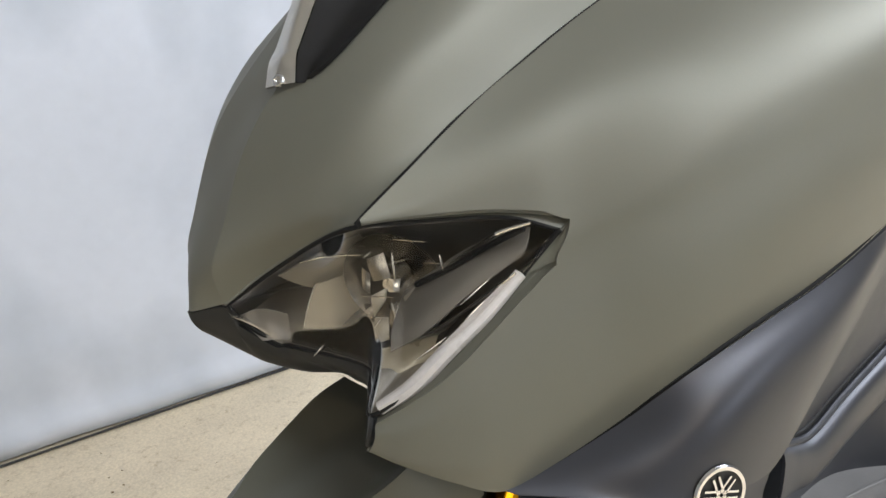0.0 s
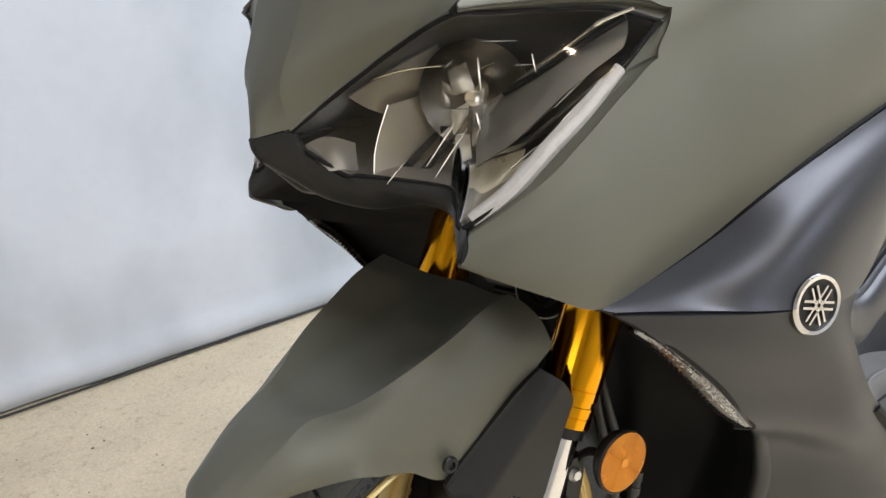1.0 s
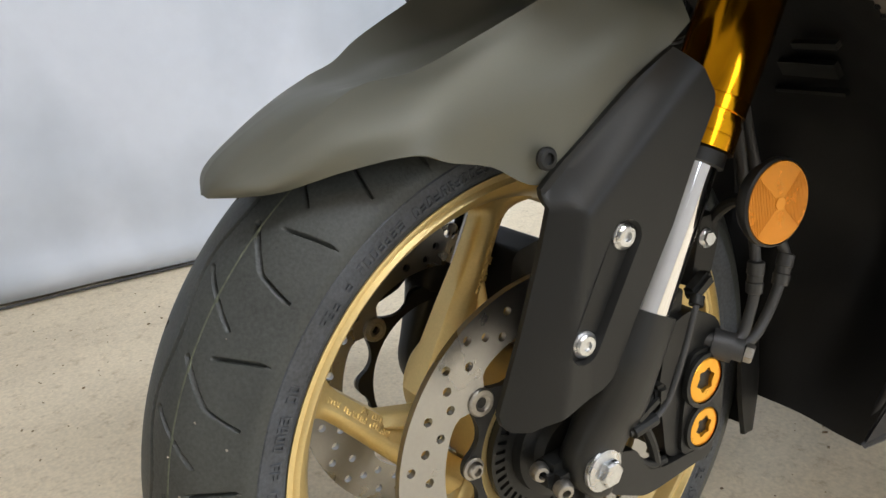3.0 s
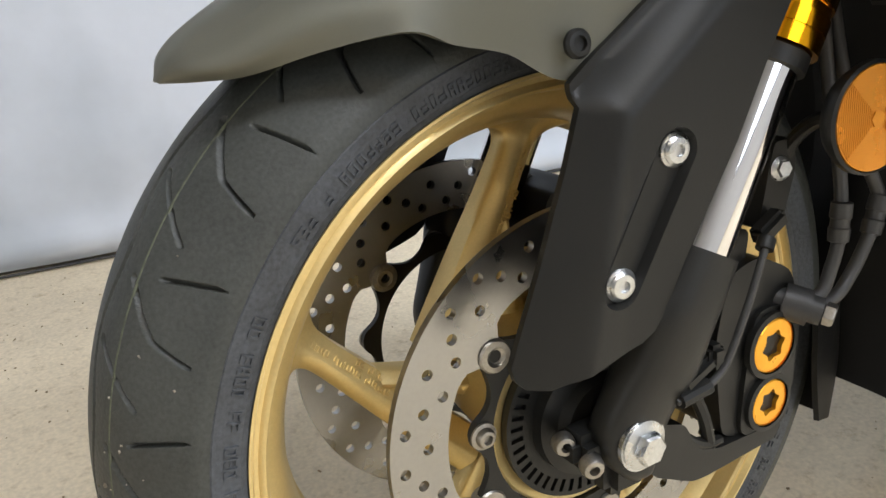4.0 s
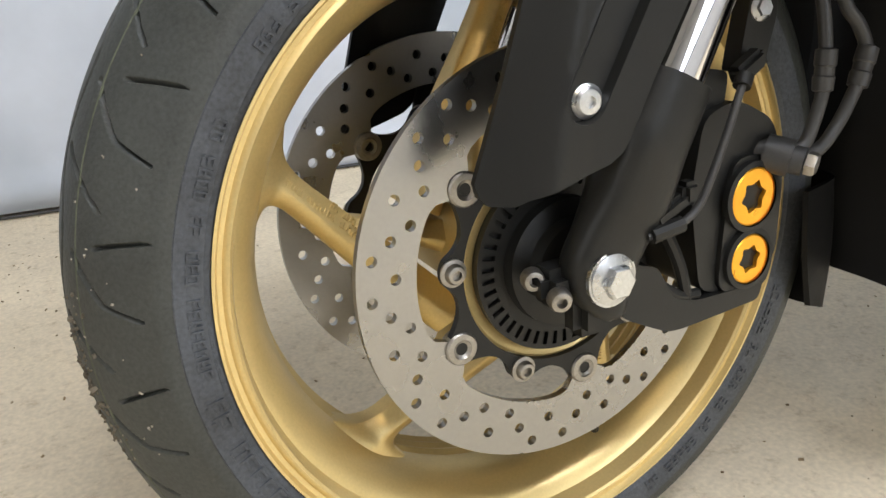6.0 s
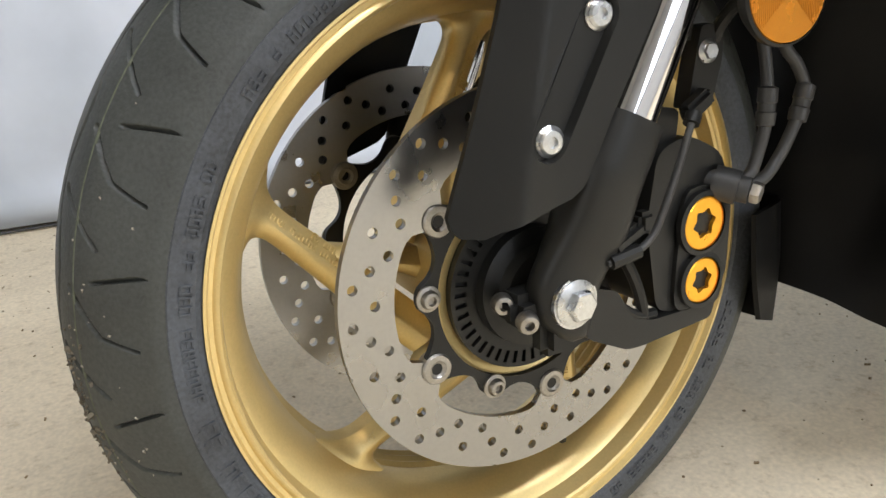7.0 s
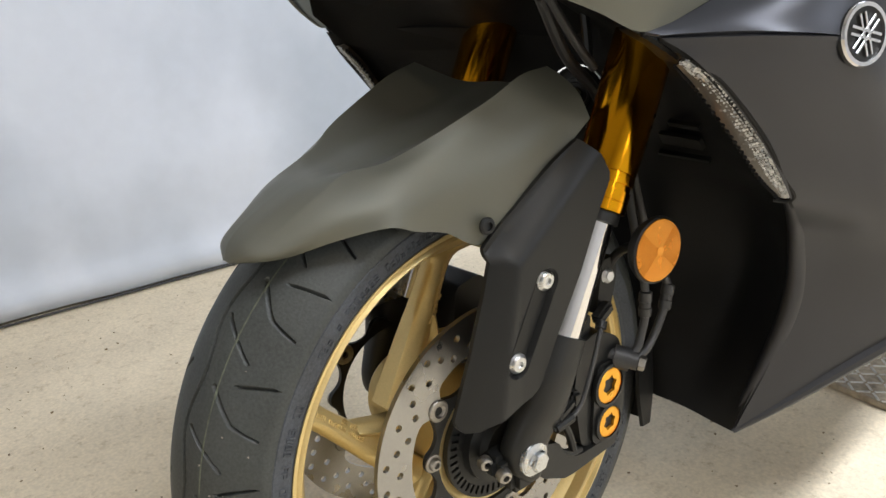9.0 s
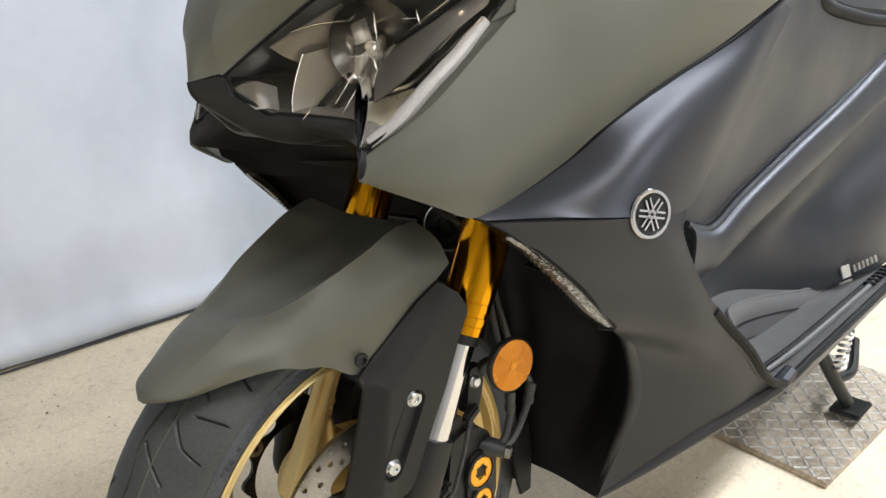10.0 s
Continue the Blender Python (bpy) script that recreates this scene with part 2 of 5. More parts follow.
def rounded(outline, r, seg=4):
    """The outline with its corners rounded by about r."""
    out, k = [], len(outline)
    for i in range(k):
        p, a, b = (Vector(outline[j % k][:2]) for j in (i, i - 1, i + 1))
        ea, eb = (a - p), (b - p)
        ra, rb = min(r, ea.length * 0.45), min(r, eb.length * 0.45)
        s, e = p + ea.normalized() * ra, p + eb.normalized() * rb
        for q in range(seg + 1):
            f = q / seg
            out.append(tuple((1 - f) ** 2 * s + 2 * f * (1 - f) * p + f * f * e))
    return out


def circle(r, n=24, x=0.0, y=0.0, start=0.0):
    return [(x + r * math.cos(start + 2 * math.pi * i / n), y + r * math.sin(start + 2 * math.pi * i / n)) for i in range(n)]


def plate(outline, holes=(), thick=0.004, edge=0.0006):
    """A flat plate in the x-y plane, with holes, its top at z = 0 and its rim slightly bevelled."""
    pts, edges, loops = [], [], []
    for loop in (outline, *holes):
        n = len(pts)
        pts += [Vector(p) for p in loop]
        loops.append(list(range(n, len(pts))))
        edges += [(n + i, n + (i + 1) % len(loop)) for i in range(len(loop))]
    vs, _, fs, _, _, _ = delaunay_2d_cdt(pts, edges, [], 0, 1e-7)

    def within(p, loop):
        c = False
        for (x0, y0), (x1, y1) in zip(loop, loop[1:] + loop[:1]):
            if (y0 > p[1]) != (y1 > p[1]) and p[0] < (x1 - x0) * (p[1] - y0) / (y1 - y0) + x0:
                c = not c
        return c

    outl, hol = [tuple(p) for p in outline], [[tuple(p) for p in h] for h in holes]
    boxes = [(min(p[0] for p in h), max(p[0] for p in h), min(p[1] for p in h), max(p[1] for p in h)) for h in hol]
    keep = []
    for f in fs:
        c = sum((vs[i] for i in f), Vector((0, 0))) / len(f)
        if within(c, outl) and not any(b[0] <= c.x <= b[1] and b[2] <= c.y <= b[3] and within(c, h) for b, h in zip(boxes, hol)):
            a, b, d = (vs[i] for i in f[:3])
            keep.append(tuple(f) if (b - a).cross(d - a) > 0 else tuple(reversed(f)))
    n = len(vs)
    verts = [(v.x, v.y, 0.0) for v in vs] + [(v.x, v.y, -thick) for v in vs]
    faces = keep + [tuple(n + i for i in reversed(f)) for f in keep]
    count = {}
    for f in keep:
        for a, b in zip(f, f[1:] + f[:1]):
            count[(a, b)] = 1
    for a, b in count:
        if (b, a) not in count:
            faces.append((b, a, n + a, n + b))
    return np.array(verts), faces


def part(name, piece, material, parent=None, label="", smooth=35.0, m=None):
    """One mesh object; piece is a bmesh or (vertices, faces)."""
    me = bpy.data.meshes.new(name)
    if isinstance(piece, tuple):
        me.from_pydata([tuple(v) for v in np.asarray(piece[0]).tolist()], [], [tuple(f) for f in piece[1]])
    else:
        piece.to_mesh(me)
        piece.free()
    me.materials.append(material)
    me.polygons.foreach_set("use_smooth", [True] * len(me.polygons))
    me.set_sharp_from_angle(angle=radians(smooth))
    ob = new(name, me)
    if parent is not None:
        ob.parent = parent
    if m is not None:
        ob.matrix_local = m
    return tagged(ob, label)


def box(sx, sy, sz, bevel=0.002, m=None):
    """A bevelled block about its middle."""
    bm = bmesh.new()
    bmesh.ops.create_cube(bm, size=1)
    bmesh.ops.scale(bm, vec=(sx, sy, sz), verts=bm.verts)
    if bevel:
        bmesh.ops.bevel(bm, geom=bm.edges[:], offset=bevel, segments=2, affect="EDGES")
    bm.verts.index_update()
    out = np.array([v.co[:] for v in bm.verts]), [tuple(v.index for v in f.verts) for f in bm.faces]
    bm.free()
    return moved(out, m) if m is not None else out


def hex_head(r, h, washer=0.0):
    """A flanged hexagon head that stands on z = 0."""
    pieces = []
    if washer:
        pieces.append(turned([(0, 0), (washer, 0), (washer, 0.0012), (r * 0.95, 0.0035), (0, 0.0035)], 36))
    v, f = turned([(0, 0.002), (r, 0.002), (r, h - 0.0015), (r * 0.86, h), (0, h)], 6)
    pieces.append((v, f))
    return join(*pieces)


def socket_head(r, h, hole=0.45, n=24):
    """A domed screw head with a hexagon socket."""
    six = hole * r
    return join(
        turned([(r, 0), (r, h * 0.55), (r * 0.82, h * 0.92), (six * 1.15, h), (six, h), (six * 0.98, h * 0.35), (0, h * 0.30)], n),
    )

# ---- the room ----
FLOOR_Y = 1.185


def thing(name, label, category, m=None, kind="", group=""):
    ob = new(name)
    if m is not None:
        ob.matrix_world = m
    return tagged(ob, label, category, group, kind)


def sheet(x0, x1, y0, y1, nx, ny, high):
    xs, ys = np.linspace(x0, x1, nx), np.linspace(y0, y1, ny)
    v = [(x, y, high(x, y)) for y in ys for x in xs]
    f = [(j * nx + i, j * nx + i + 1, (j + 1) * nx + i + 1, (j + 1) * nx + i) for j in range(ny - 1) for i in range(nx - 1)]
    return np.array(v), f


floor = part("floor", sheet(-3.6, 5.0, -3.6, 1.9, 160, 110, lambda x, y: 0.0015 * noise.noise((x * 3, y * 3, 0)) - 0.0015), CONCRETE)
tagged(floor, "worn sandy-beige concrete garage floor with grit and stains", "floor", kind="structure")
tagged(part("wall_north", box(9.0, 0.12, 2.9, 0.004, pose(0.7, 1.62, 1.4)), PLASTER), "plain pale painted garage wall", "wall", kind="structure")
tagged(part("wall_south", join(*[box(sx, 0.12, sz, 0.004, pose(x, -3.4, z)) for sx, sz, x, z in ((3.498, 2.9, -2.051, 1.4), (3.898, 2.9, 3.251, 1.4), (1.604, 1.20, 0.50, 0.55), (1.604, 0.60, 0.50, 2.55))]), PLASTER), "plain pale painted garage wall", "wall", kind="structure")
tagged(part("wall_east", box(0.12, 4.9, 2.9, 0.004, pose(4.9, -0.9, 1.4)), PLASTER), "plain pale painted garage wall", "wall", kind="structure")
# opened for the added, unseen front window
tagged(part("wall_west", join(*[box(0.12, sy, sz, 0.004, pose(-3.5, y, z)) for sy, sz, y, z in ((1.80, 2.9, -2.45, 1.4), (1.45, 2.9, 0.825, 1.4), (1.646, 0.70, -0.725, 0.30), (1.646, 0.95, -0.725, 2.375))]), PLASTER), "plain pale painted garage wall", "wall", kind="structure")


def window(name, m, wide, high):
    """An unseen plain frame with a middle bar, set in the opening of a wall; x runs through the wall."""
    w = thing(name, "unseen white-framed garage window with a middle bar", "window", m, kind="structure")
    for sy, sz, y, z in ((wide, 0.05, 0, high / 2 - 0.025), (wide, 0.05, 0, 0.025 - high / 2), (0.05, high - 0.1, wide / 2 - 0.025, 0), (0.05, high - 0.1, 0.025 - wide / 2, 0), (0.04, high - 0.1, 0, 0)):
        part("unseen_window_frame", box(0.07, sy, sz, 0.004, pose(0, y, z)), PLASTER, w)


# added out of view, only to hold the front lamp
window("added_window_1", pose(-3.5, -0.725, 1.275), 1.64, 1.24)
window("window_2", pose(0.50, -3.4, 1.70, 0, 0, 90), 1.60, 1.09)
tagged(part("ceiling", box(9.0, 5.4, 0.10, 0.004, pose(0.7, -0.9, 2.86)), PLASTER), "plain pale garage ceiling", "ceiling", kind="structure")


def curtain():
    """A heavy white sheet that hangs to the floor: shallow folds, a slack roll along the hem."""
    nx, nz = 220, 70
    xs, zs = np.linspace(-3.3, 4.7, nx), np.linspace(0, 1, nz) ** 1.6 * 2.7 + 0.006
    v = []
    for z in zs:
        for x in xs:
            fold = 0.030 * noise.noise((x * 0.9, z * 0.5, 3.1)) + 0.006 * noise.noise((x * 3.1, z * 1.3, 7.7)) * math.exp(-z * 0.8)
            hem = -0.020 * math.exp(-((z - 0.035) / 0.035) ** 2) + 0.012 * noise.noise((x * 5, z * 9, 1.0)) * math.exp(-z / 0.2)
            v.append((x, FLOOR_Y - 0.065 * x + 0.01 + fold * min(1, z * 3) + hem + 0.02 * min(1, z), z))
    f = [(j * nx + i, (j + 1) * nx + i, (j + 1) * nx + i + 1, j * nx + i + 1) for j in range(nz - 1) for i in range(nx - 1)]
    n = len(v)
    v += [(x, y + 0.002, z) for x, y, z in v]
    f += [tuple(n + i for i in reversed(q)) for q in f]
    return np.array(v), f


drape = thing("tarpaulin", "bluish-white plastic tarpaulin hung to the floor as backdrop", "tarpaulin", pose(0, 0, 0))
part("cloth", curtain(), TARP, drape)
part("hem_line", tube([(x, FLOOR_Y - 0.065 * x - 0.012 + 0.006 * math.sin(x * 2.3), 0.004) for x in np.linspace(-3.2, 4.6, 30)], 0.0028, 8, 200), HOSE, drape, "thin dark line along the hem")

# ---- the scooter: x runs back from the front axle, y to its right, z up ----
scooter = thing("scooter", "matte olive maxi scooter with gold wheel, parked on its stand", "scooter", pose(0, 0.051, 0, -3.5))
AXLE = Vector((0, 0, 0.272))
SIDE = pose(0, 0, 0.272, 90)  # turns z of a flat part to the scooter's left
DISC_Y = 0.073  # from the wheel's middle to the face of a brake disc
# the wheel as it sits in the fork: sunk on its springs, a trace of steering lock
STEER = pose(0.0011, -0.0629, 0.2608, -0.53, 0, -1.46) @ pose(0, DISC_Y, -0.272)

# -- front wheel --


def rim():
    pr = [(0.2082, -0.0630), (0.2076, -0.0592), (0.2020, -0.0584), (0.2003, -0.0600), (0.1985, -0.0606), (0.1968, -0.0592), (0.1938, -0.0470), (0.1862, -0.0425), (0.1800, -0.0330), (0.1752, -0.0200)]
    outer = [(0.1835, 0.0), (0.1870, -0.015), (0.1925, -0.034), (0.2005, -0.049), (0.2065, -0.0630)]
    half = pr + [(0.1708, -0.002)]
    # three fine ribs run round the middle of the barrel
    far = [(0.1716, 0.001), (0.1692, 0.006), (0.1702, 0.009), (0.1682, 0.014), (0.1693, 0.017), (0.1675, 0.022), (0.1790, 0.029), (0.1900, 0.038), (0.1938, 0.047)]
    inner = half + far + [(r, -y) for r, y in reversed(pr[:6])]
    out = list(reversed(outer)) + [(r, -y) for r, y in outer[1:]]
    loop = inner + list(reversed(out))
    return turned([(r, -y) for r, y in reversed(loop)], 160, closed=True)


wheel = part("front_wheel", moved(rim(), SIDE), GOLD, scooter, "gold-painted cast alloy front wheel", m=STEER)


CROWN, DROP, HALF = 0.2762, 0.0365, 0.061


def tread_r(y):
    """The tread's radius at y from the tyre's middle."""
    return CROWN - DROP * (np.abs(y) / HALF) ** 2.2


def tyre_profile(k):
    """Radius and offset across the tyre, k steps from bead to bead."""
    tread = [(tread_r(y), y) for y in np.linspace(-HALF, HALF, k)]
    side = [(0.2050, 0.0595), (0.2085, 0.0614), (0.2108, 0.0622), (0.2150, 0.0630), (0.2186, 0.0636), (0.2204, 0.0644), (0.2270, 0.0650), (0.2330, 0.0647), (0.2370, 0.0634)]
    return [(r, -y) for r, y in side] + tread + list(reversed(side))


PITCH = 360 / 19
GROOVES = [[(0, -25), (5.4, -43), (6.9, -58)], [(-1.2, -40), (-2.9, -60)], [(7.6, -13), (10.7, -28), (13.6, -41)]]


def tyre():
    n, k = 2432, 168
    pr = np.array(tyre_profile(k))
    ang = np.linspace(0, 360, n, endpoint=False)
    r = np.tile(pr[:, 0], (n, 1))
    y = np.tile(pr[:, 1], (n, 1))
    a = np.tile(ang[:, None], (1, len(pr)))
    depth = np.zeros_like(r)
    for side, shift in ((1, 151.2), (-1, 160.7)):
        local = (a - shift + 5) % PITCH - 5
        for g in GROOVES:
            for (a0, y0), (a1, y1) in zip(g, g[1:]):
                for wrap in (0, PITCH):
                    px, py = (local - wrap) * 4.7, y * 1000 * side
                    ax, bx = a0 * 4.7, a1 * 4.7
                    t = np.clip(((px - ax) * (bx - ax) + (py - y0) * (y1 - y0)) / ((bx - ax) ** 2 + (y1 - y0) ** 2), 0, 1)
                    d = np.hypot(px - ax - t * (bx - ax), py - y0 - t * (y1 - y0))
                    w = (1.3 - 0.5 * t) if (a0, y0) == g[0] and len(g) > 2 else 0.75
                    depth = np.maximum(depth, np.clip((w + 0.6 - d) / 0.9, 0, 1))
    wave = -9.5 - 3.2 * np.cos(np.radians((a - 149.2) * 19))
    depth = np.maximum(depth, np.clip((1.7 - np.abs(y * 1000 - wave)) / 1.0, 0, 1))
    r = r - 0.0052 * depth * (r > 0.2395)
    an = np.radians(a)
    v = np.stack([r * np.cos(an), y, r * np.sin(an)], 2).reshape(-1, 3) + np.array(AXLE)
    # the weight of the machine flattens the tread where it stands
    v[:, 2] = np.maximum(v[:, 2], 0.0117 + 0.061 * v[:, 1])
    m = len(pr)
    i, j = np.meshgrid(np.arange(n), np.arange(m - 1), indexing="ij")
    p, q = i * m + j, ((i + 1) % n) * m + j
    f = np.stack([p, p + 1, q + 1, q], 2).reshape(-1, 4)
    return v, [tuple(x) for x in f.tolist()]


tyre_ob = part("tyre", tyre(), RUBBER, wheel, "worn black road tyre with slanted tread grooves", smooth=40)


def arc_bar(r0, r1, a0, a1, y, t, n=6):
    """A short raised bar on a side of the wheel."""
    v, f = [], []
    for a in np.radians(np.linspace(a0, a1, n)):
        for r, h in ((r0, 0), (r0, t), (r1, t), (r1, 0)):
            v.append((r * math.cos(a), y - h, 0.272 + r * math.sin(a)))
    for i in range(n - 1):
        for j in range(4):
            f.append((i * 4 + j, i * 4 + (j + 1) % 4, i * 4 + 4 + (j + 1) % 4, i * 4 + 4 + j))
    return np.array(v), f + [(0, 1, 2, 3), ((n - 1) * 4 + 3, (n - 1) * 4 + 2, (n - 1) * 4 + 1, (n - 1) * 4)]


def sidewall_marks():
    rng = random.Random(4)
    bars = []
    for a0, a1, lo, hi, wide in ((190, 226, 0.2135, 0.2245, 2.0), (229, 246, 0.2128, 0.2255, 3.0), (150, 186, 0.2145, 0.2215, 1.2), (100, 140, 0.2145, 0.2215, 1.2), (292, 344, 0.2145, 0.2225, 1.3)):
        a, stroke = a0, (hi - lo) * 0.16
        while a < a1:
            w = wide * rng.uniform(0.8, 1.15)
            kind = rng.randrange(4)
            mid = (lo + hi) / 2
            thin = stroke / mid * 57.3
            y, h = -0.0641, 0.0014
            bars.append(arc_bar(lo, hi, a, a + thin, y, h, 3))
            if kind != 1:
                bars.append(arc_bar(hi - stroke, hi, a + thin, a + w, y - 0.0005, h, 4))
            if kind != 2:
                bars.append(arc_bar(mid - stroke / 2, mid + stroke / 2, a + thin, a + w, y - 0.0002, h, 4))
            if kind != 3:
                bars.append(arc_bar(lo, lo + stroke, a + thin, a + w, y, h, 4))
            if kind > 1:
                bars.append(arc_bar(lo, hi, a + w - thin, a + w, y, h, 3))
            a += w + wide * 0.35 + (wide * 1.5 if rng.random() < 0.16 else 0)
    return join(*bars)


part("sidewall_band", moved(turned([(0.2083, 0.0612), (0.2100, 0.0626), (0.2118, 0.0631), (0.2124, 0.0638), (0.2150, 0.0642), (0.2200, 0.0650), (0.2250, 0.0657), (0.2275, 0.0658), (0.2282, 0.0652), (0.2282, 0.0640), (0.2190, 0.0632), (0.2100, 0.0612)], 200, closed=True), SIDE), WORN, wheel, "scuffed bluish-grey band on the tyre wall")
tagged(part("sidewall_marking", sidewall_marks(), WORN, wheel, "raised moulded bars on the tyre wall"), kind="stuff")


def on_tread(y, up):
    return tread_r(y) + up, y


part("tread_stripe", moved(turned([on_tread(0.0272, -0.0004), on_tread(0.0276, 0.0002), on_tread(0.0285, 0.0002), on_tread(0.0289, -0.0004)], 300), SIDE), mat("faded_green_line", (0.080, 0.088, 0.058), 0.7, 0, 0.5, 60, 300, 0.0), tyre_ob, "thin faded green line")


def stuck_dirt():
    """Crumbs of dried mud caught in the tread."""
    rng = random.Random(8)
    bits = []
    for i in range(120):
        a, y = radians(rng.gauss(187, 5.5)), rng.gauss(-0.016, 0.008)
        r = tread_r(abs(y)) + 0.0003
        c = rng.uniform(0.0006, 0.0019) * (1.7 if rng.random() < 0.08 else 1)
        bits.append(box(c * rng.uniform(0.7, 2.0), c, c * 0.8, 0, pose(r * math.cos(a), y, 0.272 + r * math.sin(a), rng.uniform(0, 180), rng.uniform(0, 180), rng.uniform(0, 180))))
    return join(*bits)


tagged(part("stuck_dirt", stuck_dirt(), mat("dried_mud", (0.13, 0.11, 0.08), 0.9, 0, 0.5, 60, 300, 0.0), tyre_ob, "dried mud crumbs"), kind="stuff")



def tyre_dirt():
    """Chips of bark and dry mud stuck on the tread."""
    rng = random.Random(8)
    bits = []
    for i in range(22):
        a, y = radians(rng.choice((rng.uniform(178, 196), rng.uniform(140, 200)))), rng.uniform(-0.056, -0.016)
        r = tread_r(y) + 0.0002
        s = rng.uniform(0.0005, 0.0012)
        bits.append(box(s * rng.uniform(1, 3), s, s, 0, pose(r * math.cos(a), y, 0.272 + r * math.sin(a), rng.uniform(0, 90), rng.uniform(0, 90), rng.uniform(0, 90))))
    return join(*bits)


tagged(part("tyre_dirt", tyre_dirt(), mat("dry_bark", (0.28, 0.25, 0.20), 0.9, 0, 0.4, 60, 300, 0.0), tyre_ob), kind="stuff")


def beam(secs, a, b, n=24):
    """A straight cast arm with a ridged outer face, along a line that passes the hub at distance b."""
    k, v = len(secs[0]), []
    rows = np.array([curve([s[j] for s in secs], n) for j in range(k)])
    c, s = math.cos(radians(a)), math.sin(radians(a))
    for i in range(n):
        for r, t, y in rows[:, i]:
            g = min(1, max(0, (r - 0.12) / 0.04))
            r = r * (1 - g) + g * math.sqrt(max(1e-6, r * r + b * b - (b + t) ** 2))
            v.append((c * r - s * (b + t), y, 0.272 + s * r + c * (b + t)))
    f = [(i * k + j, i * k + (j + 1) % k, (i + 1) * k + (j + 1) % k, (i + 1) * k + j) for i in range(n - 1) for j in range(k)]
    return np.array(v), f


def ridged(r, w, y0, y1):
    """The cross line of a spoke at r: a narrow crest, two sloped flanks and straight sides."""
    h = w / 2
    return [(r, -h, y1), (r, -h * 1.02, y0 + 0.016), (r, -h, y0 + 0.0085), (r, -h * 0.86, y0 + 0.0066), (r, -h * 0.06, y0 + 0.0006), (r, h * 0.10, y0), (r, h * 0.30, y0 + 0.0006), (r, h * 0.88, y0 + 0.0058), (r, h, y0 + 0.0080), (r, h * 1.02, y0 + 0.016), (r, h, y1), (r, 0, y1 + 0.002)]


OFFSET = 0.067


def spoke(a):
    """One cast spoke: a straight arm that runs past the hub, and a brace that forks off to it."""
    arm = [ridged(*s) for s in ((-0.004, 0.030, -0.016, 0.014), (0.030, 0.029, -0.015, 0.013), (0.066, 0.027, -0.014, 0.012), (0.100, 0.0235, -0.013, 0.011), (0.128, 0.0215, -0.0115, 0.011), (0.140, 0.0225, -0.011, 0.011), (0.1475, 0.0275, -0.011, 0.012), (0.1525, 0.0375, -0.012, 0.012), (0.1565, 0.056, -0.013, 0.012), (0.1620, 0.078, -0.014, 0.012))]
    brace = [ridged(*s) for s in ((0.040, 0.026, -0.016, 0.012), (0.065, 0.016, -0.015, 0.010), (0.090, 0.013, -0.014, 0.009), (0.110, 0.012, -0.012, 0.009))]
    return join(beam(arm, a, OFFSET), beam(brace, a + 30, 0.006, 12))


for a in (62.0, 134.0, 206.0, 278.0, 350.0):
    arm = part("spoke", spoke(a), GOLD, wheel, smooth=32)
    bars = []
    for row, first, count in ((0.0034, 0.084, 13), (0.0092, 0.084, 6)):
        for i in range(count):
            d = first + i * 0.0052 + (0.003 if i % 5 == 4 else 0)
            m = pose(0, 0, 0.272, 0, -a) @ pose(d, -0.0133 + row * 0.62 + (d - 0.090) * 0.06, OFFSET - row, 30)
            bars += [moved(box(0.0010, 0.0020, 0.0046, 0), m), moved(box(0.0032, 0.0020, 0.0010, 0), m @ pose(0.0015, 0, 0.0018 * (1 - i % 3))), moved(box(0.0009, 0.0020, 0.0030, 0), m @ pose(0.0029, 0, 0.0010 * (i % 2)))]
    part("casting_mark", join(*bars), GOLD, arm)
part("hub", moved(turned([(0.018, -0.074), (0.040, -0.074), (0.046, -0.066), (0.047, -0.030), (0.050, 0.0), (0.047, 0.030), (0.046, 0.066), (0.0635, 0.0706), (0.0648, 0.0714), (0.0662, 0.0706), (0.0662, 0.0665), (0.050, 0.057), (0.018, 0.064)], 72, closed=True), SIDE), GOLD, wheel)
part("valve_stem", tube([(0.06, -0.03, 0.272 - 0.163), (0.055, -0.036, 0.272 - 0.150)], 0.0035, 10, 6), BLACK, wheel)

# -- brake discs --
HOLE_R = [0.1143, 0.1045, 0.1193, 0.1048, 0.1147, 0.1244, 0.1092, 0.1242]


def holes(first):
    out = []
    for i in range(64):
        a = radians(first + i * 5.625)
        r = HOLE_R[i % 8]
        out.append(circle(0.0034, 16, r * math.cos(a), r * math.sin(a)))
    return out


def carrier_outline(first):
    """The disc's centre: a ring with five arms to the floating pins and five lobes between."""
    out = []
    for k in range(5):
        b = first + 72 * k
        for da, r in ((-9, 0.0805), (-6, 0.0875), (0, 0.0895), (6, 0.0875), (9, 0.0805), (14, 0.0742), (20, 0.0718), (26, 0.0738), (31, 0.0802), (36, 0.0818), (41, 0.0802), (46, 0.0738), (52, 0.0718), (58, 0.0742)):
            a = radians(b + da)
            out.append((r * math.cos(a), r * math.sin(a)))
    return rounded(out, 0.003, 2)


def inner_rim(first):
    """The inner edge of the braking ring, with five lugs for the pins."""
    out = []
    for k in range(5):
        b = first + 72 * k
        for da, r in ((-13, 0.0958), (-10, 0.0940), (-6, 0.0862), (-3.5, 0.0834), (3.5, 0.0834), (6, 0.0862), (10, 0.0940), (13, 0.0958)) + tuple((d, 0.0965) for d in range(16, 58, 3)):
            a = radians(b + da)
            out.append((r * math.cos(a), r * math.sin(a)))
    return out


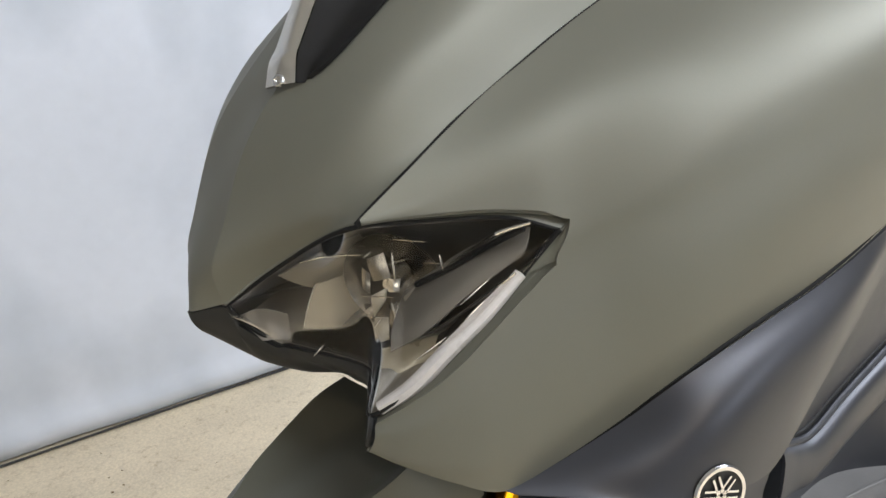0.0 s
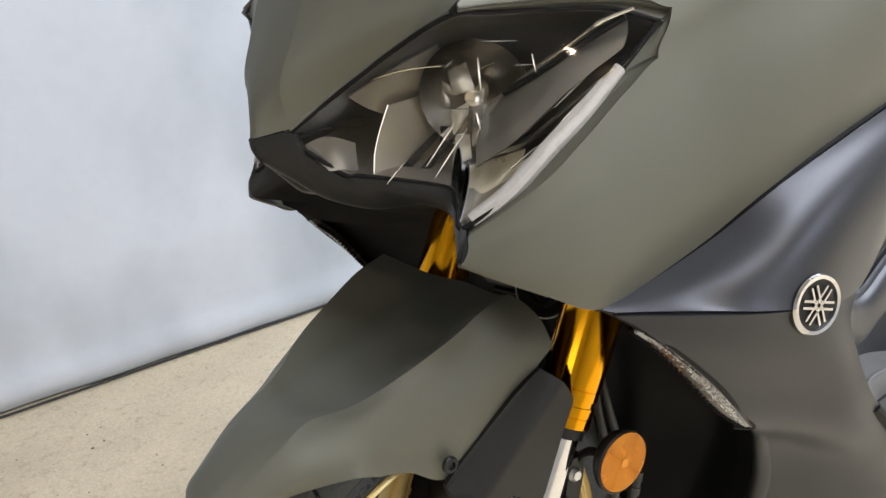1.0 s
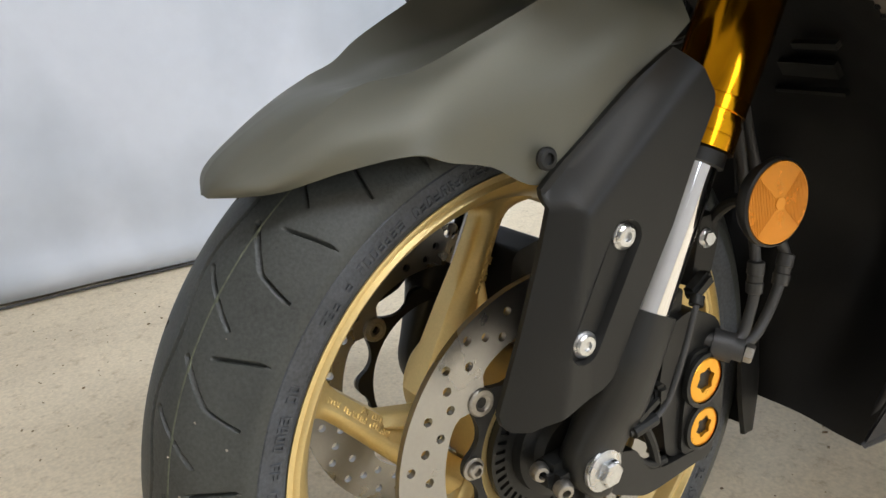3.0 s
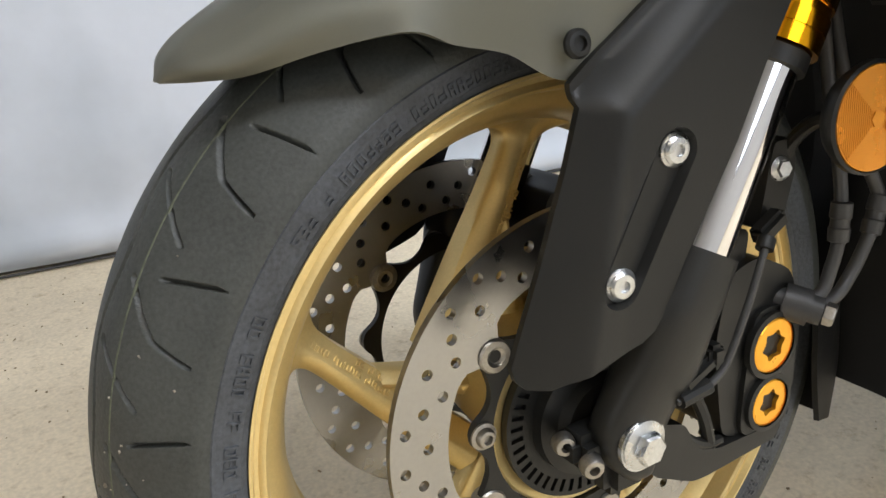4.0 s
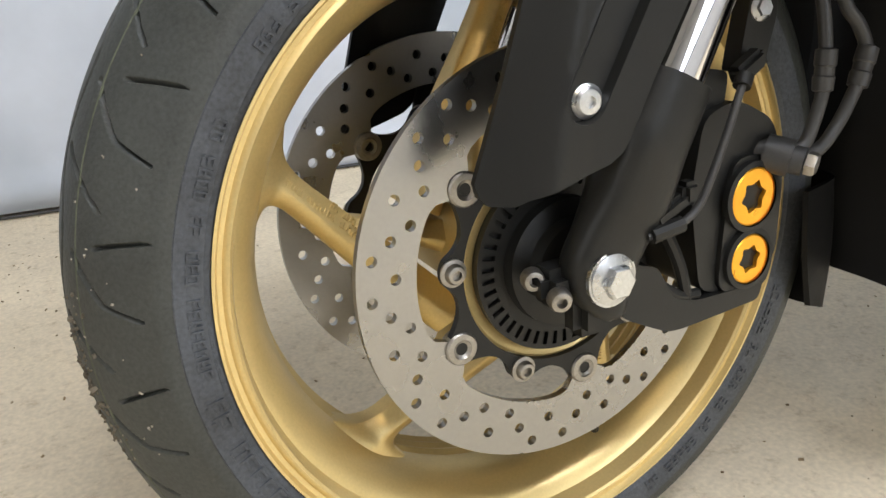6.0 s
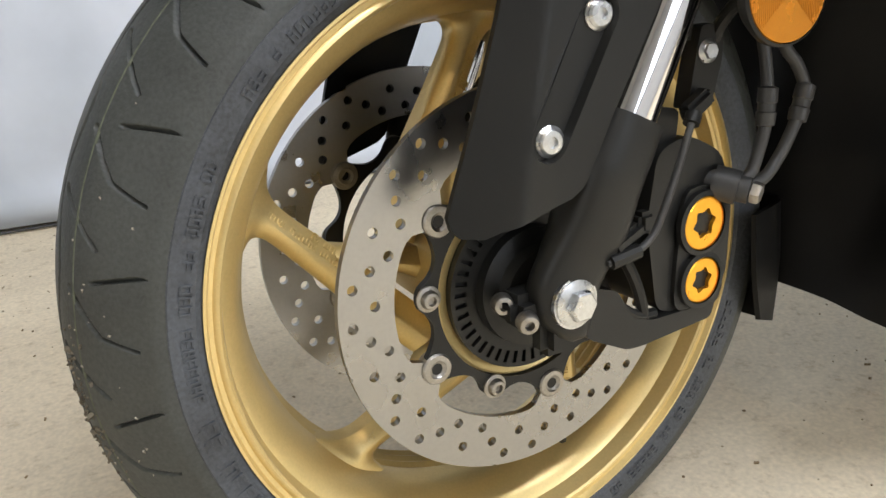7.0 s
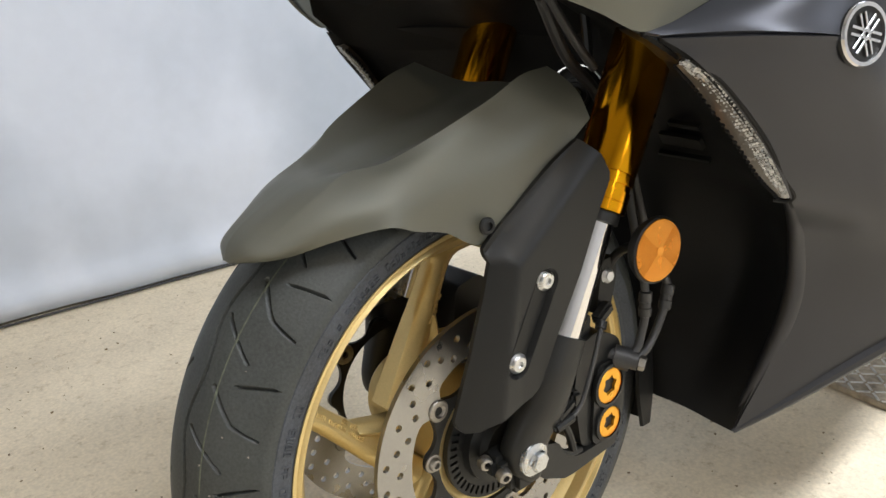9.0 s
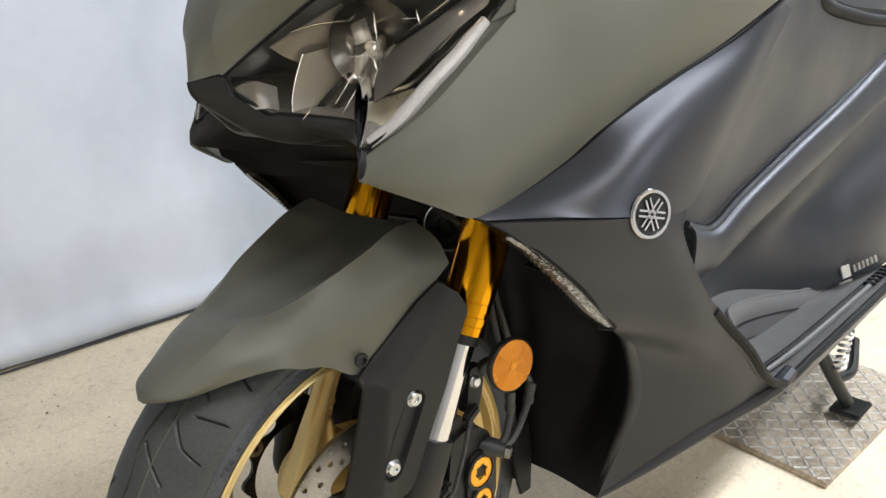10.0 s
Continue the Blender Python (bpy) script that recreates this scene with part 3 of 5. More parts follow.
def brake_disc(side):
    """side -1: the scooter's left."""
    first = 139.2 if side < 0 else 136.6
    def put(p):
        q = moved(p, SIDE @ pose(0, 0, DISC_Y))
        return q if side < 0 else moved(mirrored(q), pose(0, 0.012, 0))

    ring = part("brake_disc", put(plate(circle(0.1333, 160), [inner_rim(first)] + holes(141.2 if side < 0 else 131.1), 0.0050)), DISC, scooter, "drilled steel brake disc, ground bright", smooth=30, m=STEER)
    part("disc_carrier", put(moved(plate(carrier_outline(first), [circle(0.0667, 90)], 0.0050), pose(0, 0, 0.0008))), BLACK, ring, "black disc carrier")
    for k in range(5):
        a = radians(first + 72 * k)
        p = pose(0.0828 * math.cos(a), 0.0828 * math.sin(a), -0.0005)
        part("floating_pin", put(moved(turned([(0.0105, -0.003), (0.0105, 0.0018), (0.0095, 0.0030), (0.0062, 0.0034), (0.0055, 0.0024), (0.0040, 0.0018), (0.0036, -0.008), (0.0062, -0.0085), (0.0070, -0.0078), (0.0100, -0.0075), (0.0108, -0.0058), (0.0108, -0.0030)], 28), p)), DIRTY, ring)
        a = radians(first + 72 * k + 36)
        p = pose(0.0738 * math.cos(a), 0.0738 * math.sin(a), 0.0008)
        part("disc_bolt", put(moved(join(turned([(0.0, 0), (0.0085, 0), (0.0085, 0.0014), (0.0062, 0.0020)], 24), moved(socket_head(0.0062, 0.0050, 0.5), pose(0, 0, 0.0012))), p)), DIRTY, ring)
    return ring


left_disc = brake_disc(-1)
brake_disc(1)


def abs_ring():
    ring = plate(circle(0.0590, 96), [circle(0.0400, 60)] + [[(r * math.cos(radians(a + d)), r * math.sin(radians(a + d))) for r, d in ((0.0475, -1.9), (0.0475, 1.9), (0.0560, 1.6), (0.0560, -1.6))] for a in range(0, 360, 8)], 0.003)
    return moved(ring, SIDE @ pose(0, 0, 0.0764))


part("sensor_ring", abs_ring(), BLACK, left_disc, "slotted dark sensor ring")
part("hub_cap", moved(turned([(0.012, 0.060), (0.0585, 0.060), (0.0585, 0.0729), (0.041, 0.0726), (0.040, 0.0844), (0.030, 0.0874), (0.028, 0.0954), (0.012, 0.0954)], 60), SIDE), BLACK, left_disc)

# -- fork --
RAKE = Vector((0.50, 0, 1)).normalized()


def fork_at(z, y=-0.113, back=0.0):
    f = (z - 0.272) / RAKE.z
    return Vector((-0.0104 + back, y, 0.272)) + RAKE * f


def leg(y, back=0.0):
    def on(z0, prof, n=48):
        return moved(turned(prof, n), along(fork_at(z0, y, back), RAKE))

    top = part("fork_tube", on(0.473, [(0.0200, 0.0), (0.0264, 0.0), (0.0264, 0.0090), (0.0259, 0.0093), (0.0259, 0.0099), (0.0264, 0.0102), (0.0264, 0.0190), (0.0250, 0.0193), (0.0250, 0.0247), (0.0264, 0.0250), (0.0264, 0.0335), (0.0259, 0.0338), (0.0259, 0.0344), (0.0264, 0.0347), (0.0276, 0.060), (0.0278, 0.36), (0.020, 0.36)]), ANOD, scooter, "gold anodised upper fork tube")
    part("dust_seal", on(0.463, [(0.0200, 0.0), (0.0232, 0.001), (0.0232, 0.010), (0.0215, 0.012)]), BLACK, top)
    part("stanchion", on(0.350, [(0.0, 0.0), (0.0200, 0.0), (0.0200, 0.13), (0.0, 0.13)]), CHROME, top, "polished chrome fork stanchion")
    return top


leg(-0.113)
leg(0.088, 0.008)


def fork_bottom():
    """The cast lower leg: a collar round the stanchion that flattens into the axle clamp."""
    lines = []
    stations = [(fork_at(0.371), 0.0226, 0.0226), (fork_at(0.354), 0.0230, 0.0230), (fork_at(0.336), 0.0236, 0.0225), (Vector((0.014, -0.111, 0.307)), 0.0240, 0.0190), (Vector((0.004, -0.108, 0.285)), 0.0230, 0.0150), (Vector((-0.003, -0.105, 0.264)), 0.0235, 0.0145), (Vector((-0.004, -0.105, 0.246)), 0.0190, 0.0140), (Vector((-0.004, -0.105, 0.238)), 0.007, 0.010)]
    side = Vector((RAKE.z, 0, -RAKE.x))
    n = 28
    for p, rx, ry in stations:
        ring = []
        for w in np.linspace(0, 2 * math.pi, n + 1):
            c, s = math.cos(w), math.sin(w)
            e = 0.7
            q = p + side * (rx * math.copysign(abs(c) ** e, c)) + Vector((0, 1, 0)) * (ry * math.copysign(abs(s) ** e, s))
            ring.append(tuple(q))
        lines.append(ring)
    g = np.array([curve([l[j] for l in lines], 40) for j in range(n + 1)])
    v = g.transpose(1, 0, 2).reshape(-1, 3)
    k = n + 1
    f = [(i * k + j, i * k + j + 1, (i + 1) * k + j + 1, (i + 1) * k + j) for i in range(39) for j in range(n)]
    f.append(tuple(range(n)))
    return v, f


lower = part("fork_lower_leg", fork_bottom(), BLACK, scooter, "satin black cast fork foot", smooth=50)
part("fork_lower_leg", mirrored(fork_bottom()), BLACK, scooter, smooth=50)
part("axle_nut", moved(hex_head(0.0102, 0.0090, 0.0150), SIDE @ pose(-0.0035, -0.0070, 0.1205)), ZINC, lower, "zinc-plated axle nut")
part("axle_washer", moved(turned([(0, 0), (0.0165, 0), (0.0165, 0.003), (0, 0.003)], 40), SIDE @ pose(-0.0035, -0.0070, 0.1177)), ZINC, lower)
part("pinch_bolt", moved(socket_head(0.0070, 0.008), along((-0.030, -0.106, 0.2560), (-0.35, -1, -0.1))), DIRTY, lower)
part("pinch_bolt", moved(socket_head(0.0068, 0.008), along((-0.037, -0.090, 0.2645), (-0.35, -1, 0.0))), DIRTY, lower)
part("clamp_ear", join(box(0.036, 0.026, 0.022, 0.006, pose(-0.020, -0.094, 0.260)), box(0.03, 0.02, 0.03, 0.006, pose(-0.004, -0.101, 0.241))), BLACK, lower)


# -- plastic guard along the fork --
def guard():
    """The black side cover of the fork leg: a folded plate with a recessed slot."""
    out = [(0.0558, 0.5423), (0.070, 0.528), (0.0795, 0.512), (0.0797, 0.505), (0.0665, 0.4780), (0.0470, 0.4322), (0.0165, 0.3745), (0.003, 0.345), (-0.0024, 0.337), (-0.010, 0.332), (-0.055, 0.3190), (-0.0620, 0.3158), (-0.0725, 0.3165), (-0.0765, 0.3210), (-0.0775, 0.3280), (-0.0601, 0.3796), (-0.0445, 0.430), (-0.037, 0.457), (-0.038, 0.468), (-0.0295, 0.4755), (-0.0035, 0.4970), (0.0304, 0.5255)]
    return out


def grid_fill(outline, step=0.006):
    """Inner points that let a plate bend."""
    xs, zs = [p[0] for p in outline], [p[1] for p in outline]
    return [(x, z) for x in np.arange(min(xs), max(xs), step) for z in np.arange(min(zs), max(zs), step)]


def shell_plate(outline, shape, thick, step=0.005, loops=(), insets=()):
    """A curved panel: outline in (x, z), shape gives y at (x, z); the back lies thick metres further inboard."""
    dense = []
    for p, q in zip(outline, outline[1:] + outline[:1]):
        k = max(1, int((Vector(q) - Vector(p)).length / step))
        dense += [tuple(Vector(p).lerp(Vector(q), i / k)) for i in range(k)]

    def within(p):
        c = False
        for (x0, y0), (x1, y1) in zip(dense, dense[1:] + dense[:1]):
            if (y0 > p[1]) != (y1 > p[1]) and p[0] < (x1 - x0) * (p[1] - y0) / (y1 - y0) + x0:
                c = not c
        return c

    loops = list(loops)
    hull = np.array(dense)
    nxt, prv = np.roll(hull, -1, 0), np.roll(hull, 1, 0)
    tang = nxt - prv
    turn = np.sign(np.sum(hull[:, 0] * nxt[:, 1] - nxt[:, 0] * hull[:, 1]))
    norm = np.stack([-tang[:, 1], tang[:, 0]], 1) * turn / np.linalg.norm(tang, axis=1, keepdims=True)
    for d in insets:
        ring = hull + norm * d
        near = np.sqrt(((ring[:, None] - hull[None]) ** 2).sum(2)).min(1)
        loops.append([tuple(p) for p, e in zip(ring, near) if e > d * 0.93])
    clear = max(insets) + step * 0.6 if insets else 0

    def free(p):
        return within(p) and np.sqrt(((hull - np.array(p)) ** 2).sum(1)).min() > clear

    pts = [Vector(p) for p in dense] + [Vector(p) for p in grid_fill(dense, step) if free(p)]
    edges = [(i, (i + 1) % len(dense)) for i in range(len(dense))]
    for l in loops:
        n = len(pts)
        pts += [Vector(p) for p in l]
        edges += [(n + i, n + (i + 1) % len(l)) for i in range(len(l))]
    vs, _, fs, _, _, _ = delaunay_2d_cdt(pts, edges, [], 0, 1e-6)
    keep = []
    for f in fs:
        c = sum((vs[i] for i in f), Vector((0, 0))) / 3
        if within(c):
            keep.append(tuple(f))
    n = len(vs)
    front = [(v.x, shape(v.x, v.y), v.y) for v in vs]
    verts = np.array(front + [(x, y + thick, z) for x, y, z in front])
    faces = keep + [tuple(n + i for i in reversed(f)) for f in keep]
    seen = {(a, b) for f in keep for a, b in zip(f, f[1:] + f[:1])}
    faces += [(b, a, n + a, n + b) for a, b in seen if (b, a) not in seen]
    return verts, faces


SLOT = (Vector((0.0090, 0.4317)), Vector((-0.0240, 0.3662)))


def capsule(r, n=14):
    """A ring at the distance r round the slot's middle line."""
    d = (SLOT[1] - SLOT[0]).normalized()
    s = Vector((-d.y, d.x))
    out = [SLOT[0] + r * (s * math.cos(w) - d * math.sin(w)) for w in np.linspace(0, math.pi, n)]
    return out + [SLOT[1] + r * (-s * math.cos(w) + d * math.sin(w)) for w in np.linspace(0, math.pi, n)]


def slot_depth(x, z):
    p = Vector((x, z))
    a, b = SLOT
    t = max(0, min(1, (p - a).dot(b - a) / (b - a).length_squared))
    d = (p - a.lerp(b, t)).length
    return 0.0060 * max(0, min(1, (0.0120 - d) / 0.0014))


def guard_y(x, z):
    """The guard's face: flat, with its front edge folded back and a slight swell along it."""
    base = -0.1245 - 0.12 * max(0, x + 0.02)
    wide = max(0.010, 0.036 - 0.12 * (z - 0.325))
    s = max(0, min(1, 1 - (x + 0.079 - (z - 0.325) * 0.309) / wide))
    u = max(0, min(1, (x + 0.035) / 0.091))
    b = max(0, min(1, 1 - (0.658 * (x + 0.035) - 0.753 * (z - 0.464)) / 0.020))
    return base + max((0.024 - 0.05 * (z - 0.325)) * s**1.1, (0.022 - 0.010 * u) * b**1.4) + slot_depth(x, z)


cover = part("fork_guard", shell_plate(guard(), guard_y, 0.004, 0.0030, [capsule(0.0126), capsule(0.0120), capsule(0.0106), capsule(0.0096)], (0.0015, 0.003, 0.005, 0.0075, 0.0105)), BLACK, scooter, "black plastic fork guard with recessed slot", smooth=40)
part("fork_guard", mirrored(shell_plate(guard(), lambda x, z: guard_y(x, z) - slot_depth(x, z), 0.004, 0.006)), BLACK, scooter, smooth=40)
for c in ((0.0122, -0.1222, 0.4312), (-0.0200, -0.1186, 0.3652)):
    part("guard_bolt", moved(join(turned([(0.0, 0.0), (0.0092, 0.0), (0.0092, 0.0012), (0.0078, 0.0022), (0.0, 0.0022)], 32), moved(socket_head(0.0078, 0.0036, 0.42, 32), pose(0, 0, 0.0008))), along(c, (-0.10, -1, 0))), ZINC, cover, "bright domed bolt")

# -- front fender --
FENDER = [
    [(-0.2080, 0, 0.4828), (-0.2079, -0.0015, 0.4826), (-0.2077, -0.003, 0.4823), (-0.2074, -0.004, 0.4820), (-0.2070, -0.005, 0.4816), (-0.2066, -0.0055, 0.4812)],
    [(-0.2025, 0, 0.4960), (-0.2015, -0.012, 0.4945), (-0.2000, -0.019, 0.4920), (-0.1975, -0.0245, 0.4890), (-0.1935, -0.0275, 0.4855), (-0.1900, -0.0225, 0.4815)],
    [(-0.186, 0, 0.5090), (-0.184, -0.016, 0.5075), (-0.182, -0.028, 0.5010), (-0.179, -0.036, 0.4950), (-0.175, -0.039, 0.4890), (-0.171, -0.034, 0.4830)],
    [(-0.152, 0, 0.5260), (-0.151, -0.020, 0.5255), (-0.148, -0.036, 0.5220), (-0.145, -0.048, 0.5130), (-0.142, -0.055, 0.504), (-0.140, -0.054, 0.492)],
    [(-0.128, 0, 0.5320), (-0.124, -0.018, 0.5325), (-0.117, -0.036, 0.5360), (-0.112, -0.054, 0.527), (-0.108, -0.069, 0.514), (-0.108, -0.076, 0.498)],
    [(-0.096, 0, 0.5340), (-0.094, -0.026, 0.5345), (-0.089, -0.050, 0.5410), (-0.087, -0.066, 0.534), (-0.083, -0.079, 0.516), (-0.086, -0.079, 0.490)],
    [(-0.055, 0, 0.5450), (-0.056, -0.036, 0.5450), (-0.058, -0.068, 0.5565), (-0.055, -0.080, 0.545), (-0.053, -0.090, 0.521), (-0.062, -0.085, 0.484)],
    [(0.000, 0, 0.555), (-0.002, -0.046, 0.557), (-0.006, -0.083, 0.580), (-0.001, -0.094, 0.565), (-0.004, -0.105, 0.533), (-0.028, -0.099, 0.470)],
    [(0.028, 0, 0.563), (0.027, -0.046, 0.567), (0.026, -0.088, 0.5955), (0.033, -0.099, 0.579), (0.034, -0.110, 0.553), (0.026, -0.110, 0.514)],
    [(0.088, 0, 0.578), (0.082, -0.046, 0.580), (0.058, -0.088, 0.599), (0.066, -0.098, 0.590), (0.072, -0.110, 0.576), (0.074, -0.120, 0.556)],
]


def both(lines):
    """Control lines that run from the middle outwards, carried on over the other side."""
    lift = (0, 0, 0, 0, 0.001, 0.002, -0.001, -0.005, -0.008, -0.003)
    return [[(x, -0.96 * y, z + h * min(1, abs(y) / 0.05)) for x, y, z in reversed(l[1:])] + l for l, h in zip(lines, lift)]


def creased(line, k, n=22):
    """A cross line that breaks sharply at its point k."""
    return [tuple(p) for p in curve(line[:k + 1], n)] + [tuple(p) for p in curve(line[k:], n)[1:]]


fender_lines = both([creased(l, 2) for l in FENDER])
fender = part("front_fender", skin(fender_lines, len(fender_lines[0]), 120, 0.003), OLIVE, scooter, "matte olive front fender with raised spine", smooth=24)
part("fender_screw", moved(socket_head(0.0072, 0.004, 0.5), along((-0.0345, -0.1035, 0.4865), (-0.1, -1, 0.1))), BLACK, fender)

# -- caliper, hoses, reflector --
def block(outline, y0, y1, r=0.004):
    """An upright slab from an (x, z) outline, between y0 (outer) and y1."""
    p = plate(rounded(outline, r, 3), (), abs(y1 - y0))
    v = p[0]
    return np.stack([v[:, 0], y0 - v[:, 2] * (1 if y1 > y0 else -1), v[:, 1]], 1), p[1]


caliper = part("brake_caliper", join(
    block([(0.072, 0.236), (0.118, 0.226), (0.138, 0.246), (0.140, 0.300), (0.128, 0.336), (0.096, 0.352), (0.070, 0.345), (0.062, 0.300)], -0.112, -0.045, 0.010),
    block([(0.084, 0.233), (0.128, 0.228), (0.134, 0.262), (0.130, 0.316), (0.092, 0.318), (0.086, 0.270)], -0.1155, -0.10, 0.012),
    block([(0.058, 0.330), (0.090, 0.338), (0.094, 0.368), (0.070, 0.372), (0.052, 0.352)], -0.106, -0.060, 0.006)), BLACK, scooter, "black radial brake caliper with orange piston caps", smooth=40)
part("brake_caliper", mirrored(block([(0.062, 0.236), (0.118, 0.226), (0.138, 0.246), (0.140, 0.300), (0.128, 0.336), (0.096, 0.372), (0.060, 0.365), (0.052, 0.300)], -0.112, -0.045, 0.010)), BLACK, scooter, smooth=40)
for z, r in ((0.292, 0.0182), (0.252, 0.0160)):
    star = []
    for i in range(12):
        rr = r * (0.41 if i % 2 else 0.64)
        star.append((rr * math.cos(i * math.pi / 6 + 0.2), rr * math.sin(i * math.pi / 6 + 0.2)))
    c = SIDE @ pose(0.1075, z - 0.272, 0.1185)
    cap = part("piston_cap", moved(join(plate(circle(r, 44), [rounded(star, 0.003, 3)], 0.0045), turned([(r, -0.0045), (r, 0.0), (r - 0.001, 0.0006)], 44), moved(plate(circle(r * 0.8, 24), (), 0.001), pose(0, 0, -0.0045))), c), CAP, caliper, "orange anodised piston cap")
    part("cap_ring", moved(turned([(r, -0.004), (r + 0.0042, -0.004), (r + 0.0040, 0.0002), (r + 0.0006, 0.0008)], 44), c), BLACK, cap)
part("caliper_bracket", join(
    block([(-0.004, 0.252), (0.012, 0.234), (0.043, 0.2185), (0.056, 0.2175), (0.120, 0.221), (0.124, 0.232), (0.066, 0.2335), (0.048, 0.239), (0.034, 0.262), (0.010, 0.270)], -0.116, -0.100, 0.004),
    tube([(0.034, -0.112, 0.296), (0.052, -0.113, 0.262), (0.062, -0.112, 0.232)], 0.0040, 8, 12),
    tube([(0.028, -0.112, 0.258), (0.052, -0.113, 0.240), (0.070, -0.112, 0.236)], 0.0035, 8, 12)), BLACK, caliper, smooth=40)
part("sensor_bracket", join(box(0.030, 0.010, 0.010, 0.003, pose(0.036, -0.122, 0.299, 0, -24)), box(0.012, 0.012, 0.014, 0.003, pose(0.048, -0.122, 0.306))), BLACK, caliper)
part("sensor_lead", tube([(0.018, -0.124, 0.286), (0.0394, -0.126, 0.2895), (0.0523, -0.127, 0.2975), (0.0607, -0.127, 0.3115), (0.0731, -0.126, 0.3359), (0.084, -0.124, 0.3582), (0.090, -0.122, 0.366)], 0.0024, 10, 50), HOSE, caliper)
part("lead_clip", tube([(0.020, -0.1245, 0.2865), (0.041, -0.1262, 0.2900)], 0.0050, 10, 6), BLACK, caliper)
part("lead_clip", join(tube([(0.086, -0.123, 0.361), (0.0905, -0.121, 0.3665)], 0.0052, 12, 5), box(0.024, 0.012, 0.012, 0.003, pose(0.099, -0.115, 0.3705, 0, -30))), BLACK, caliper)
part("banjo", join(tube([(0.112, -0.095, 0.320), (0.134, -0.131, 0.3115)], 0.0088, 16, 6), tube([(0.1215, -0.112, 0.3165), (0.1300, -0.125, 0.3132)], 0.0116, 20, 4)), HOSE, caliper)
part("banjo_bolt", moved(hex_head(0.0075, 0.008, 0.0), along((0.134, -0.1305, 0.3115), (0.45, -1, -0.2))), DIRTY, caliper)
part("brake_hose", tube([(0.1245, -0.118, 0.315), (0.1406, -0.124, 0.3196), (0.1495, -0.124, 0.3347), (0.1546, -0.124, 0.3526), (0.1567, -0.122, 0.3729), (0.1568, -0.118, 0.3974), (0.150, -0.110, 0.450), (0.140, -0.098, 0.560)], 0.0042, 12, 70), HOSE, caliper, "dusty black brake hose")
part("brake_hose", tube([(0.130, -0.124, 0.3130), (0.1498, -0.128, 0.3164), (0.1644, -0.128, 0.3283), (0.1752, -0.128, 0.3432), (0.1857, -0.127, 0.3606), (0.1894, -0.125, 0.3741), (0.1839, -0.122, 0.3883), (0.175, -0.118, 0.4024), (0.160, -0.105, 0.480), (0.150, -0.090, 0.580)], 0.0042, 12, 80), HOSE, caliper, "dusty black brake hose")
for c, d in (((0.1556, -0.123, 0.3630), (0.10, 0.05, 1)), ((0.1862, -0.1265, 0.3620), (0.38, 0.05, 1))):
    part("hose_sleeve", moved(turned([(0.0042, -0.013), (0.0062, -0.012), (0.0066, -0.004), (0.0058, -0.003), (0.0058, 0.002), (0.0066, 0.003), (0.0064, 0.012), (0.0042, 0.013)], 16), along(c, d)), HOSE, caliper)
stay = part("reflector_stay", join(tube([(0.120, -0.102, 0.384), (0.124, -0.106, 0.412), (0.121, -0.124, 0.430), (0.114, -0.146, 0.436)], 0.0045, 10, 24), block([(0.098, 0.366), (0.120, 0.368), (0.128, 0.396), (0.128, 0.418), (0.108, 0.418)], -0.1085, -0.096, 0.004), tube([(0.098, -0.104, 0.41), (0.106, -0.104, 0.46), (0.112, -0.10, 0.50)], 0.004, 8, 12)), BLACK, scooter, "black reflector bracket on the fork foot")
part("stay_bolt", moved(hex_head(0.0056, 0.005, 0.0074), along((0.1136, -0.1088, 0.4016), (-0.15, -1, 0.1))), ZINC, stay)
REFL = along((0.1205, -0.1575, 0.4355), (-0.13, -1, 0.03)) @ Matrix.Scale(1.07, 4)
refl = part("reflector", moved(turned([(0, -0.010), (0.024, -0.010), (0.0285, -0.003), (0.0285, 0.001), (0.0270, 0.0022), (0.0270, 0.0005), (0, 0.0005)], 48), REFL), BLACK, scooter, "round amber side reflector in a black cup")
lens_parts = []
for i in range(4):
    a0 = 45 + 90 * i
    pr = [(0.0006, 0.0030), (0.0262, 0.0023), (0.0268, 0.0008), (0.0006, 0.0008)]
    lens_parts.append(turned(pr, 14, True, a0 + 0.15, a0 + 89.85))
# opposite quarters get a darker amber, for prisms turned from the light
for i, paint in enumerate((AMBER, AMBER_SHADED, AMBER, AMBER_SHADED)):
    part("lens_quarter", moved(lens_parts[i], REFL), paint, refl, "amber prismatic quarter, painted darker as if shaded" if i % 2 else "amber prismatic quarter")
part("lens_hub", moved(turned([(0, 0.0036), (0.0045, 0.0036), (0.0045, 0.001)], 6), REFL), AMBER, refl)
ribs = []
for k in range(4):
    for i in range(1, 20):
        h = i * 0.0013
        lim = min(h, math.sqrt(max(0.0255**2 - h * h, 0)))
        if lim > 0.002:
            ribs.append(box(0.0006, 1.98 * lim, 0.0006, 0, pose(0, 0, 0.0030 - h * 0.03, 0, 0, 90 * k) @ pose(h, 0, 0)))
part("lens_rib", moved(join(*ribs), REFL), AMBER, refl)

